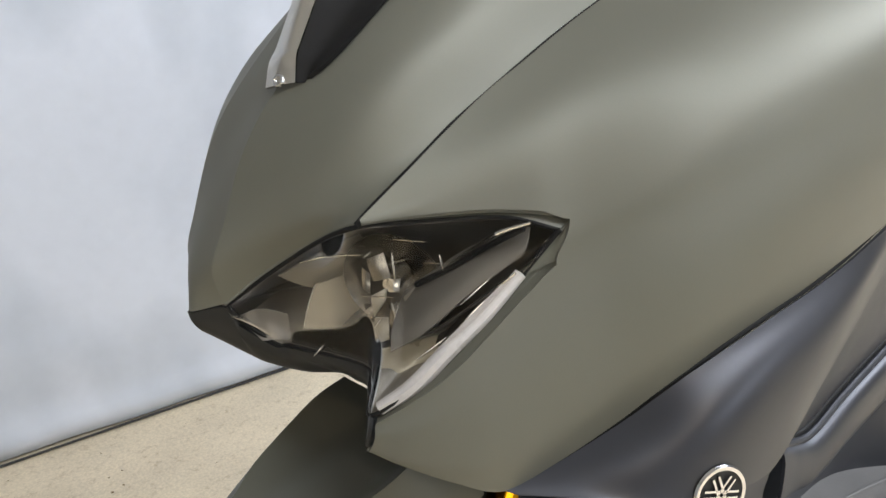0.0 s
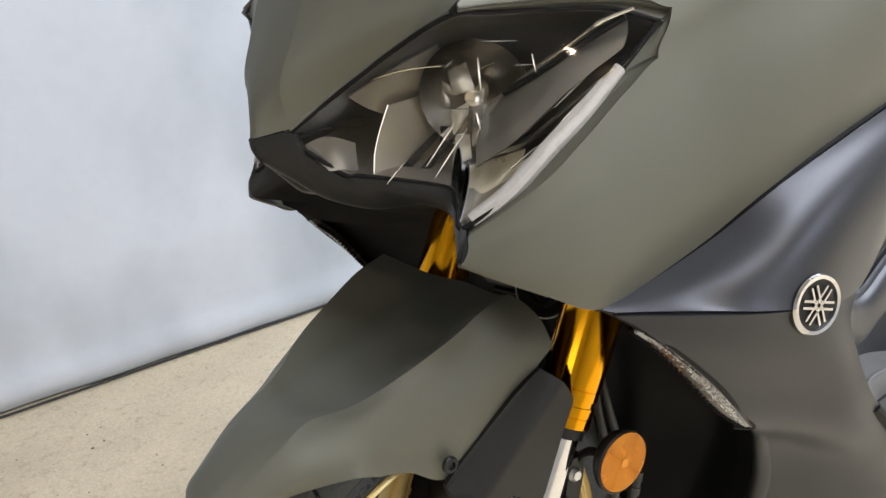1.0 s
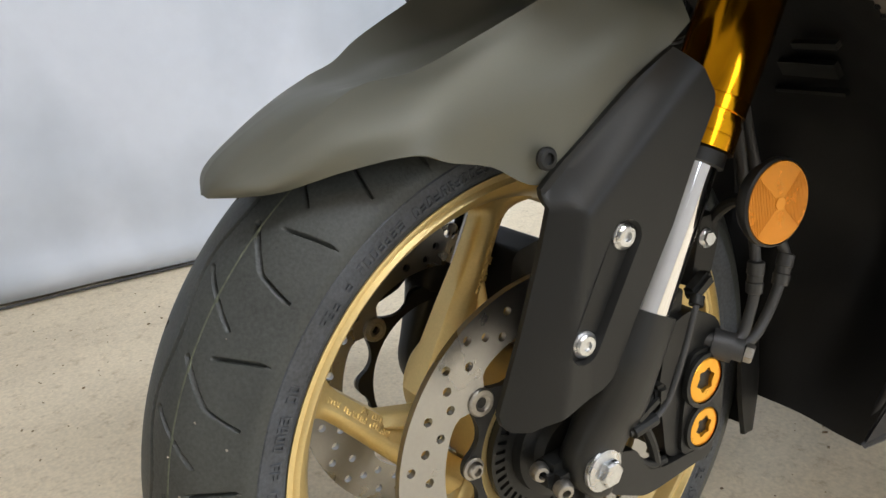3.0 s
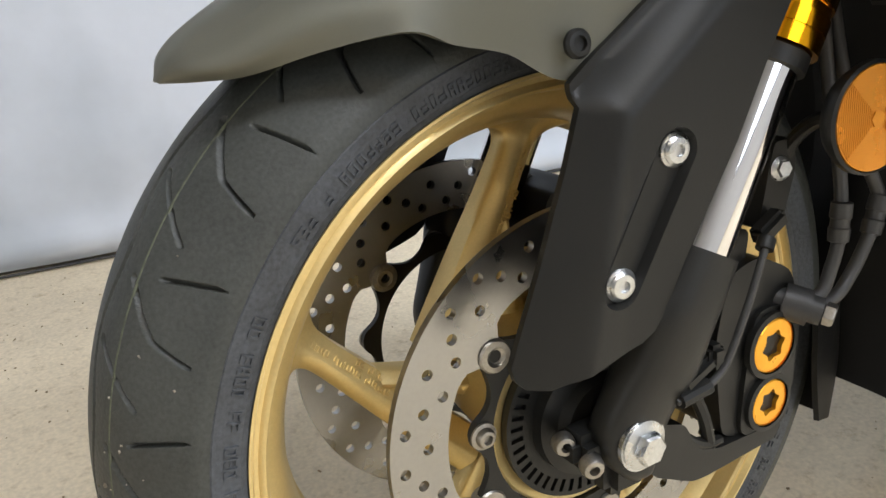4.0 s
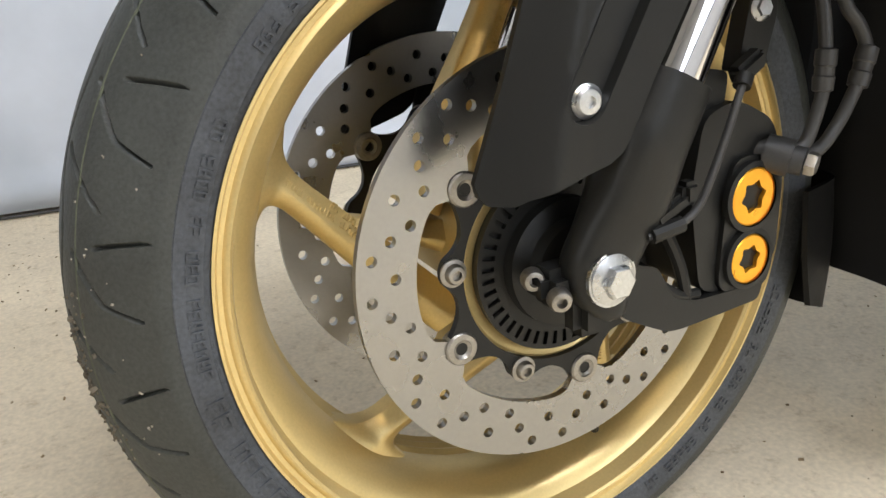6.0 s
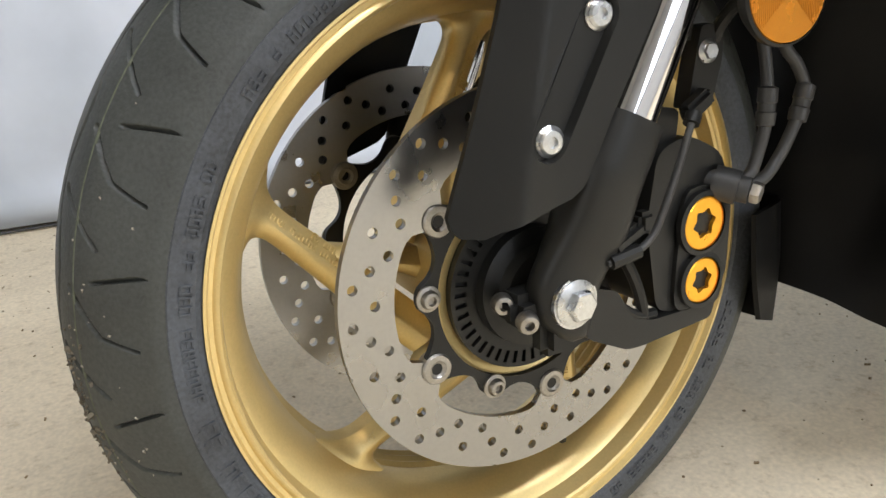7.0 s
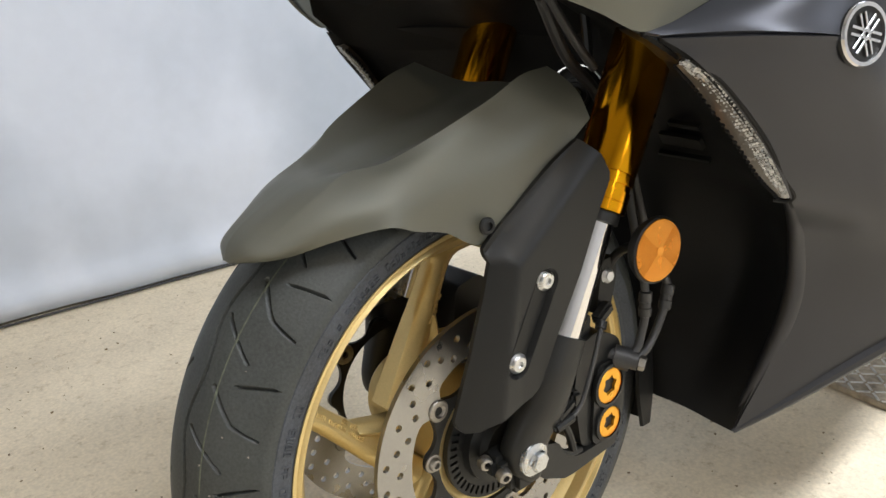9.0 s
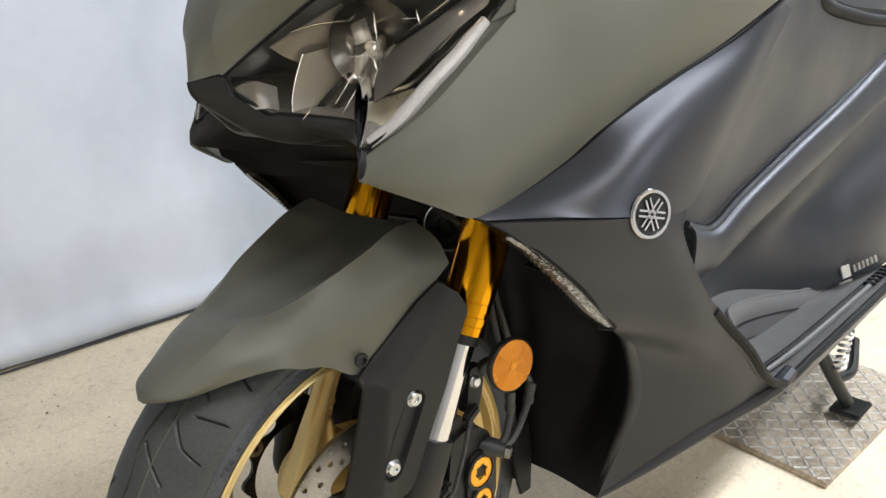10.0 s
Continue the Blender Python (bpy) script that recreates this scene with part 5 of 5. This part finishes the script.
def front_half(side):
    def mir(p):
        return p if side < 0 else mirrored(p, 0.92)

    cowl = part("side_cowl", mir(skin(COWL, 96, 48, 0.003, (2, 3, 0, 4.75))), OLIVE, scooter, "matte olive side cowl", smooth=50)
    part("seam", mir(join(tube(between(APRON_TOP[0], APRON_TOP[0], 0, (0, 0.003, 0.001)), 0.0028, 8, 80), tube(between(NOSE[4], NOSE[4], 0, (0.001, -0.002, -0.002)), 0.0030, 8, 80))), WELL, cowl)
    headlight(mir, side)
    mids = between(BEAK_TOP, BEAK_LOW, 0.45, (-0.002, -0.002, -0.001))
    roll = between(BEAK_LOW, BEAK_LOW, 0, (0.012, 0.006, -0.004))
    deep = between(BEAK_LOW, BEAK_LOW, 0, (0.070, 0.030, -0.020))
    part("beak", mir(skin([BEAK_TOP, mids, BEAK_LOW, roll, deep], 60, 30, 0.003)), BLACK, scooter, "satin black beak under the headlights", smooth=50)
    top = [(0.275, 0.0, 0.600), (0.250, -0.035, 0.600), (0.225, -0.065, 0.600), (0.190, -0.100, 0.600), (0.150, -0.135, 0.600), (0.105, -0.175, 0.603), (0.060, -0.208, 0.612), (0.004, -0.190, 0.646)]
    arch = [tuple(Vector(p).lerp(Vector(q), 0.5) + Vector((0, 0, 0.020))) for p, q in zip(roll, top)]
    part("cowl_liner", mir(skin([roll, arch, top], 40, 20, 0.003)), WELL, scooter, "matt black liner under the nose", smooth=60)
    apron = part("front_apron", mir(join(skin(APRON_TOP, 70, 20, 0.003), skin(APRON, 40, 80, 0.003))), GREY, scooter, "dark grey satin front apron", smooth=55)
    part("apron_lip", mir(tube([(0.278, -0.158, 0.181), (0.306, -0.200, 0.222), (0.336, -0.242, 0.265), (0.366, -0.282, 0.305), (0.402, -0.322, 0.343), (0.436, -0.326, 0.352)], [0.004, 0.007, 0.009, 0.010, 0.010, 0.009], 10, 60)), GREY, apron)
    part("apron_edge", mir(tube([(x + 0.004, y + 0.004, z) for x, y, z in INNER[3:]], [0.004, 0.009, 0.010, 0.005], 12, 60)), GREY, apron)
    # the hollow behind the wheel
    a = INNER
    w = (1, 1, 1, 1, 1, 0.8, 0)
    b = [(x + 0.032 * f, y + 0.024, z + 0.002) for (x, y, z), f in zip(a, w)]
    c = [(x + 0.085 * f, y + 0.095 - 0.03 * (1 - f), z) for (x, y, z), f in zip(a, w)]
    c[-1] = (0.273, -0.100, 0.190)
    d = [(x * 0.35 + 0.205, -0.05, z * 0.90 + 0.05) for x, y, z in a[:-1]] + [(0.266, -0.050, 0.196)]
    e = [(x * 0.25 + 0.235, 0.0, z * 0.90 + 0.05) for x, y, z in a[:-1]] + [(0.262, 0.0, 0.200)]
    part("wheel_well", mir(skin([a, b, c, d, e], 60, 40, 0.003)), WELL, scooter, "matt black moulding behind the front wheel", smooth=50)
    # shallow ribs across the lower well
    lines = [curve(l, 101) for l in (a, b, c, d, e)]
    for k in range(58, 92, 4):
        part("well_rib", mir(tube([tuple(l[k]) for l in lines], 0.0022, 6, 40)), BLACK, scooter)
    # ribbed vent moulded into the upper corner of the well
    for p, q, h in (((0.229, -0.098, 0.532), (0.2125, -0.142, 0.534), 0.006), ((0.2440, -0.078, 0.516), (0.2310, -0.132, 0.517), 0.015), ((0.262, -0.066, 0.492), (0.2500, -0.132, 0.494), 0.004)):
        p, q, down, out = Vector(p), Vector(q), Vector((0.64, 0, -0.77)), Vector((-0.0028, 0.0, -0.0022))
        rows = [[tuple(p.lerp(q, f) + down * (h * g) + out) for f in (0, 0.5, 1)] for g in (0, 0.5, 1)]
        part("vent_rib", mir(skin(rows, 10, 4, 0.005)), BLACK, scooter, "satin black moulded vent rib", smooth=40)
    # slim clear marker lamp along the edge of the apron
    mk_in = [(0.0550, -0.211, 0.604), (0.0770, -0.216, 0.584), (0.1112, -0.2277, 0.5435), (0.1403, -0.2348, 0.509), (0.1655, -0.2405, 0.487)]
    mk_out = [(0.052, -0.224, 0.609), (0.074, -0.237, 0.590), (0.115, -0.247, 0.548), (0.146, -0.249, 0.515), (0.170, -0.250, 0.489)]
    mk = part("marker_lamp", mir(skin([mk_in, between(mk_in, mk_out, 0.5, (-0.002, 0.001, 0)), mk_out], 40, 8, 0.006)), FROST, scooter, "slim clear marker lamp with crystal pattern", smooth=40)
    rng = random.Random(5)
    bits = []
    outer, inner = curve(mk_out, 64), curve(mk_in, 64)
    for i in range(64):
        for f in (0.46, 0.60, 0.74, 0.88, 0.98):
            q = Vector(inner[i]).lerp(Vector(outer[i]), f) + Vector((-0.0010, -0.0004, 0.0006)) * rng.uniform(0.2, 1.2)
            s = rng.uniform(0.0015, 0.0026)
            bits.append(box(s, s, s, 0, Matrix.Translation(q) @ pose(0, 0, 0, rng.uniform(0, 90), rng.uniform(0, 90), rng.uniform(0, 90))))
    part("crystal", mir(join(*bits)), ICE, mk, "crushed-ice crystal pattern")
    part("lamp_edge", mir(tube([tuple(Vector(p) + Vector((-0.001, -0.002, 0.001))) for p in mk_out] + [(0.172, -0.246, 0.484), (0.164, -0.237, 0.485)], 0.0020, 8, 60)), WELL, mk)
    tagged(part("scallop", mir(join(*[box(0.0036, 0.0036, 0.0036, 0.0008, Matrix.Translation(p) @ pose(0, 0, 0, 30, 20, 45)) for p in curve(mk_in, 34)])), WELL, mk), kind="stuff")


front_half(-1)
front_half(1)


# round emblem on the left apron: an oval ring and six plain bars
EMB = along((0.148, -0.3005, 0.619), (-0.30, -1, 0.10)) @ Matrix.Scale(1.13, 4)
emblem = part("emblem", moved(turned([(0, 0.0), (0.0195, 0.0), (0.0205, -0.002)], 48), EMB), BLACK, scooter, "round chrome emblem on a black disc")
part("emblem_ring", moved(turned([(0.0165, 0.0), (0.0168, 0.0016), (0.0192, 0.0018), (0.0200, 0.0)], 48), EMB), CHROME, emblem)
for i in range(3):
    r = EMB @ pose(0, 0, 0.0012, 0, 0, 60 * i + 15)
    for dx in (-0.0022, 0.0022):
        part("emblem_bar", box(0.0017, 0.027, 0.0016, 0.0002, r @ pose(dx, 0, 0)), CHROME, emblem)

# horn between the fork legs, under the nose
HORN = along((0.150, -0.043, 0.560), (-1, -0.45, 0.15))
horn = part("horn", moved(turned([(0, 0.003), (0.006, 0.004), (0.007, 0.001), (0.011, 0.001), (0.012, 0.004), (0.015, 0.004), (0.016, 0.001), (0.021, 0.001), (0.025, 0.0035), (0.027, 0.001), (0.027, -0.016), (0.010, -0.024), (0, -0.024)], 36), HORN), BLACK, scooter, "round black horn with ringed face")
part("horn_rim", moved(turned([(0.0268, 0.0015), (0.0282, 0.0015), (0.0282, -0.003), (0.0268, -0.003)], 36, closed=True), HORN), ZINC, horn)
part("horn_stay", tube([(0.172, -0.034, 0.556), (0.185, -0.030, 0.590), (0.190, -0.020, 0.640)], 0.005, 8, 12), BLACK, horn)

# -- behind the apron: knee panels, tunnel side, footboard, stand --
part("knee_panel", skin([
    [(0.412, -0.296, 0.806), (0.384, -0.297, 0.752), (0.300, -0.298, 0.692), (0.245, -0.298, 0.646), (0.208, -0.297, 0.608), (0.196, -0.297, 0.584)],
    [(0.440, -0.286, 0.800), (0.402, -0.287, 0.745), (0.318, -0.287, 0.684), (0.264, -0.284, 0.636), (0.226, -0.281, 0.598), (0.210, -0.281, 0.576)],
    [(0.520, -0.274, 0.795), (0.470, -0.270, 0.733), (0.384, -0.266, 0.668), (0.324, -0.262, 0.624), (0.280, -0.258, 0.584), (0.255, -0.258, 0.562)],
    [(0.760, -0.258, 0.765), (0.630, -0.254, 0.702), (0.510, -0.246, 0.640), (0.424, -0.243, 0.600), (0.358, -0.240, 0.562), (0.310, -0.240, 0.548)],
    [(1.300, -0.233, 0.755), (0.930, -0.233, 0.656), (0.680, -0.234, 0.598), (0.510, -0.235, 0.566), (0.410, -0.236, 0.541), (0.352, -0.238, 0.540)],
    ], 60, 50, 0.003), GREY, scooter, "grey inner leg shield", smooth=50)
RAIL = [(0.318, -0.2420, 0.5535), (0.350, -0.2400, 0.5400), (0.392, -0.2385, 0.5320), (0.463, -0.2375, 0.5530), (0.623, -0.2350, 0.5880), (0.800, -0.2310, 0.6225), (0.970, -0.2280, 0.6650), (1.300, -0.2260, 0.7550)]
tunnel = part("tunnel_panel", skin([
    RAIL,
    [(x, y - 0.012, z - 0.010) for x, y, z in RAIL],
    [(0.300, -0.262, 0.512), (0.345, -0.254, 0.500), (0.385, -0.252, 0.492), (0.465, -0.250, 0.510), (0.615, -0.249, 0.540), (0.780, -0.247, 0.572), (0.960, -0.246, 0.612), (1.300, -0.245, 0.690)],
    [(0.305, -0.254, 0.497), (0.350, -0.240, 0.484), (0.392, -0.236, 0.476), (0.472, -0.232, 0.494), (0.625, -0.230, 0.522), (0.790, -0.230, 0.552), (0.970, -0.232, 0.590), (1.300, -0.235, 0.664)],
    [(0.315, -0.250, 0.470), (0.365, -0.226, 0.455), (0.420, -0.215, 0.448), (0.510, -0.208, 0.455), (0.650, -0.212, 0.475), (0.800, -0.226, 0.498), (0.970, -0.240, 0.530), (1.300, -0.245, 0.600)],
    [(0.325, -0.252, 0.440), (0.385, -0.222, 0.418), (0.450, -0.206, 0.404), (0.540, -0.200, 0.400), (0.660, -0.218, 0.418), (0.760, -0.250, 0.432), (0.930, -0.272, 0.455), (1.300, -0.275, 0.500)],
    [(0.335, -0.258, 0.418), (0.400, -0.225, 0.388), (0.470, -0.206, 0.362), (0.560, -0.202, 0.350), (0.670, -0.226, 0.350), (0.770, -0.266, 0.348), (0.930, -0.290, 0.345), (1.300, -0.290, 0.350)],
    ], 80, 70, 0.003), GREY, scooter, "grey tunnel side panel", smooth=50)
part("panel_edge", tube([tuple(Vector(p) + Vector((0, -0.003, 0.001))) for p in RAIL], 0.0042, 10, 90), GREY, tunnel)
part("panel_seam", tube([tuple(Vector(p) + Vector((-0.002, 0.002, 0.0055))) for p in RAIL], 0.0030, 8, 90), WELL, tunnel)
part("seat_trim", tube([(0.560, -0.262, 0.800), (0.580, -0.262, 0.778), (0.612, -0.262, 0.764), (0.690, -0.260, 0.749), (0.850, -0.257, 0.727), (1.200, -0.250, 0.700)], 0.0085, 12, 60), WELL, scooter, "black rubber edge under the seat")
part("seat_side", skin([[(0.575, -0.255, 0.850), (0.750, -0.255, 0.850), (1.200, -0.245, 0.840)], [(0.580, -0.262, 0.785), (0.700, -0.260, 0.757), (1.200, -0.250, 0.706)]], 30, 8, 0.003), GREY, scooter)
board = part("footboard", skin([
    [(0.262, -0.306, 0.486), (0.318, -0.318, 0.428), (0.392, -0.326, 0.357), (0.520, -0.327, 0.352), (0.900, -0.320, 0.346)],
    [(0.275, -0.294, 0.482), (0.330, -0.302, 0.424), (0.400, -0.306, 0.356), (0.520, -0.306, 0.348), (0.900, -0.300, 0.342)],
    [(0.290, -0.285, 0.468), (0.346, -0.285, 0.414), (0.410, -0.285, 0.355), (0.530, -0.285, 0.342), (0.900, -0.285, 0.338)],
    [(0.310, -0.255, 0.455), (0.370, -0.240, 0.412), (0.430, -0.235, 0.372), (0.540, -0.225, 0.342), (0.900, -0.225, 0.336)],
    [(0.330, -0.230, 0.450), (0.390, -0.205, 0.410), (0.450, -0.195, 0.380), (0.560, -0.190, 0.345), (0.900, -0.190, 0.340)],
    ], 60, 40, 0.004), TRAY, scooter, "dark grey plastic footboard", smooth=45)
part("board_rim", tube([(0.262, -0.309, 0.489), (0.322, -0.320, 0.428), (0.396, -0.329, 0.354), (0.520, -0.330, 0.350), (0.900, -0.322, 0.345)], 0.0055, 10, 60), WELL, board)
LIP = [(0.405, -0.262, 0.409), (0.447, -0.240, 0.407), (0.530, -0.238, 0.393), (0.690, -0.240, 0.352), (0.860, -0.262, 0.330)]
part("board_step", skin([LIP, [(x - 0.002, y - 0.006, z - 0.010) for x, y, z in LIP], [(x - 0.002, y - 0.008, z - 0.022) for x, y, z in LIP], [(x, y - 0.006, z - 0.050) for x, y, z in LIP]], 50, 14, 0.003), TRAY, board)
part("board_lip", tube([(x, y - 0.001, z + 0.001) for x, y, z in LIP], 0.0024, 8, 60), TRAY, board)
part("board_groove", tube([(x - 0.002, y - 0.010, z - 0.023) for x, y, z in LIP[:4]], [0.0034, 0.0026, 0.0018, 0.0012], 8, 60), WELL, board)
part("board_groove", tube([(0.416, -0.300, 0.3565), (0.520, -0.300, 0.3500), (0.700, -0.297, 0.3455), (0.860, -0.294, 0.3440)], [0.0030, 0.0040, 0.0040, 0.0030], 8, 40), WELL, board)
part("board_frame", tube([(0.408, -0.309, 0.3590), (0.520, -0.309, 0.3530), (0.700, -0.306, 0.3485), (0.860, -0.303, 0.3460)], [0.0030, 0.0045, 0.0045, 0.004], 8, 40), TRAY, board)
part("board_shelf", skin([[(0.405, -0.262, 0.409), (0.447, -0.240, 0.407), (0.530, -0.238, 0.393), (0.690, -0.240, 0.352), (0.860, -0.262, 0.330)], [(0.385, -0.230, 0.412), (0.447, -0.205, 0.410), (0.530, -0.195, 0.396), (0.690, -0.200, 0.355), (0.860, -0.230, 0.334)]], 40, 6, 0.003), TRAY, board)
grips = [box(0.010, 0.016, 0.004, 0.001, pose(0.780 + i * 0.017, -0.304, 0.3505)) for i in range(8)]
part("grip_rib", join(*grips), WELL, board)
part("side_skirt", skin([[(0.398, -0.331, 0.349), (0.560, -0.331, 0.346), (0.900, -0.324, 0.341)], [(0.430, -0.324, 0.326), (0.570, -0.320, 0.322), (0.900, -0.312, 0.318)], [(0.470, -0.290, 0.308), (0.600, -0.288, 0.304), (0.900, -0.280, 0.300)]], 30, 12, 0.003), GREY, board)
BADGE = along((0.766, -0.272, 0.366), (-0.62, -1, 0.22))
badge = part("badge", moved(box(0.016, 0.020, 0.003, 0.001), BADGE @ pose(0, 0, 0, 0, 0, 12)), SILVER, scooter, "small silver badge with unreadable bars")
part("badge_bar", join(*[moved(box(0.005, 0.011, 0.002, 0.0005), BADGE @ pose(0.016 + i * 0.0075, 0.003 + i * 0.0020, 0, 0, 0, 14)) for i in range(6)], moved(box(0.022, 0.0035, 0.002, 0.0005), BADGE @ pose(0.0, -0.016, 0, 0, 0, 12))), DIRTY, badge)
part("underbelly", skin([[(0.44, -0.16, 0.300), (0.60, -0.18, 0.290), (1.60, -0.16, 0.300)], [(0.44, 0.0, 0.200), (0.60, 0.0, 0.190), (1.60, 0.0, 0.200)], [(0.44, 0.16, 0.300), (0.60, 0.18, 0.290), (1.60, 0.16, 0.300)]], 24, 16, 0.004), WELL, scooter, smooth=50)
part("mud_flap", skin([[(0.206, -0.082, 0.270), (0.208, -0.084, 0.222), (0.222, -0.080, 0.178)], [(0.262, -0.060, 0.270), (0.264, -0.062, 0.215), (0.264, -0.058, 0.160)], [(0.268, 0.0, 0.270), (0.268, 0.0, 0.215), (0.266, 0.0, 0.156)], [(0.262, 0.060, 0.270), (0.264, 0.062, 0.215), (0.264, 0.058, 0.160)]], 14, 24, 0.004), WELL, scooter, "black rubber mud flap")
part("frame_lead", join(tube([(0.078, -0.060, 0.660), (0.112, -0.062, 0.602), (0.150, -0.064, 0.566), (0.175, -0.070, 0.520)], 0.0055, 10, 30), tube([(0.070, -0.075, 0.660), (0.095, -0.085, 0.618), (0.118, -0.090, 0.590)], 0.004, 10, 20)), HOSE, scooter)
stand = part("side_stand", join(tube([(0.850, -0.170, 0.300), (0.895, -0.200, 0.170), (0.975, -0.236, 0.030)], [0.014, 0.012, 0.012], 12, 20), box(0.070, 0.055, 0.010, 0.003, pose(0.985, -0.240, 0.018)), tube([(0.940, -0.222, 0.090), (1.000, -0.230, 0.085), (1.10, -0.200, 0.100)], 0.009, 10, 16)), BLACK, scooter, "black steel side stand, lowered")
coil = [(0.920 + 0.0085 * math.cos(i * 0.95) + 0.0006 * i, -0.232 + 0.0085 * math.sin(i * 0.95), 0.120 + i * 0.00150) for i in range(110)]
part("stand_spring", tube(coil, 0.0026, 6, 400), ZINC, stand, "bare steel return spring")
# rear part, which rests the machine on the floor behind the view
part("rear_tyre", moved(turned([(0.19 + 0.08 * math.sin(t), 0.075 * math.cos(t)) for t in np.linspace(-0.6, math.pi + 0.6, 24)], 90, closed=True), pose(1.575, 0, 0.268, 90)), RUBBER, scooter)
part("tail_body", skin([[(1.25, -0.20, 0.40), (1.50, -0.20, 0.45), (1.85, -0.12, 0.62)], [(1.25, -0.22, 0.60), (1.50, -0.24, 0.66), (1.95, -0.13, 0.76)], [(1.25, -0.20, 0.78), (1.50, -0.20, 0.82), (1.98, -0.08, 0.86)], [(1.25, 0.0, 0.80), (1.50, 0.0, 0.84), (1.98, 0.0, 0.88)], [(1.25, 0.20, 0.78), (1.50, 0.20, 0.82), (1.98, 0.08, 0.86)], [(1.25, 0.22, 0.60), (1.50, 0.24, 0.66), (1.95, 0.13, 0.76)], [(1.25, 0.20, 0.40), (1.50, 0.20, 0.45), (1.85, 0.12, 0.62)]], 40, 40, 0.004), GREY, scooter, smooth=50)

# ---- on the floor ----


def tread_plate():
    t = thing("tread_plate", "scuffed aluminium tread plate lying under the side stand", "metal plate", pose(0.985, -0.115, 0.0, 0, 0, -3))
    part("sheet", box(0.44, 0.26, 0.011, 0.0015, pose(0, 0, 0.0055)), PLATE, t)
    ribs = []
    for i in range(22):
        for j in range(13):
            ang = 45 if (i + j) % 2 else -45
            ribs.append(box(0.022, 0.0045, 0.0024, 0.001, pose(-0.21 + i * 0.020, -0.12 + j * 0.020, 0.0116, 0, 0, ang)))
    tagged(part("raised_pattern", join(*ribs), TREAD, t), kind="stuff")


tread_plate()


def grit():
    rng = random.Random(2)
    bits = []
    for i in range(760):
        x, y = rng.uniform(-1.0, 1.6), rng.uniform(-0.5, 1.18)
        if rng.random() < 0.55:
            c = rng.choice(((-0.55, 0.70), (-0.75, 0.30), (-0.35, 0.95), (0.35, -0.25), (-0.60, 0.98), (0.75, 0.10)))
            x, y = rng.gauss(c[0], 0.13), min(rng.gauss(c[1], 0.13), 1.18)
        s = rng.uniform(0.0007, 0.0021) * (1.8 if rng.random() < 0.06 else 1)
        bits.append(box(s * rng.uniform(0.8, 2.4), s, s * 0.6, 0, pose(x, y, s * 0.2, rng.uniform(-20, 20), rng.uniform(-20, 20), rng.uniform(0, 180))))
    return join(*bits)


tagged(part("grit", grit(), mat("dark_grit", (0.23, 0.165, 0.09), 0.9, 0, 0.4, 30, 200, 0.0)), "scattered dark grit on the concrete", "grit", kind="stuff")
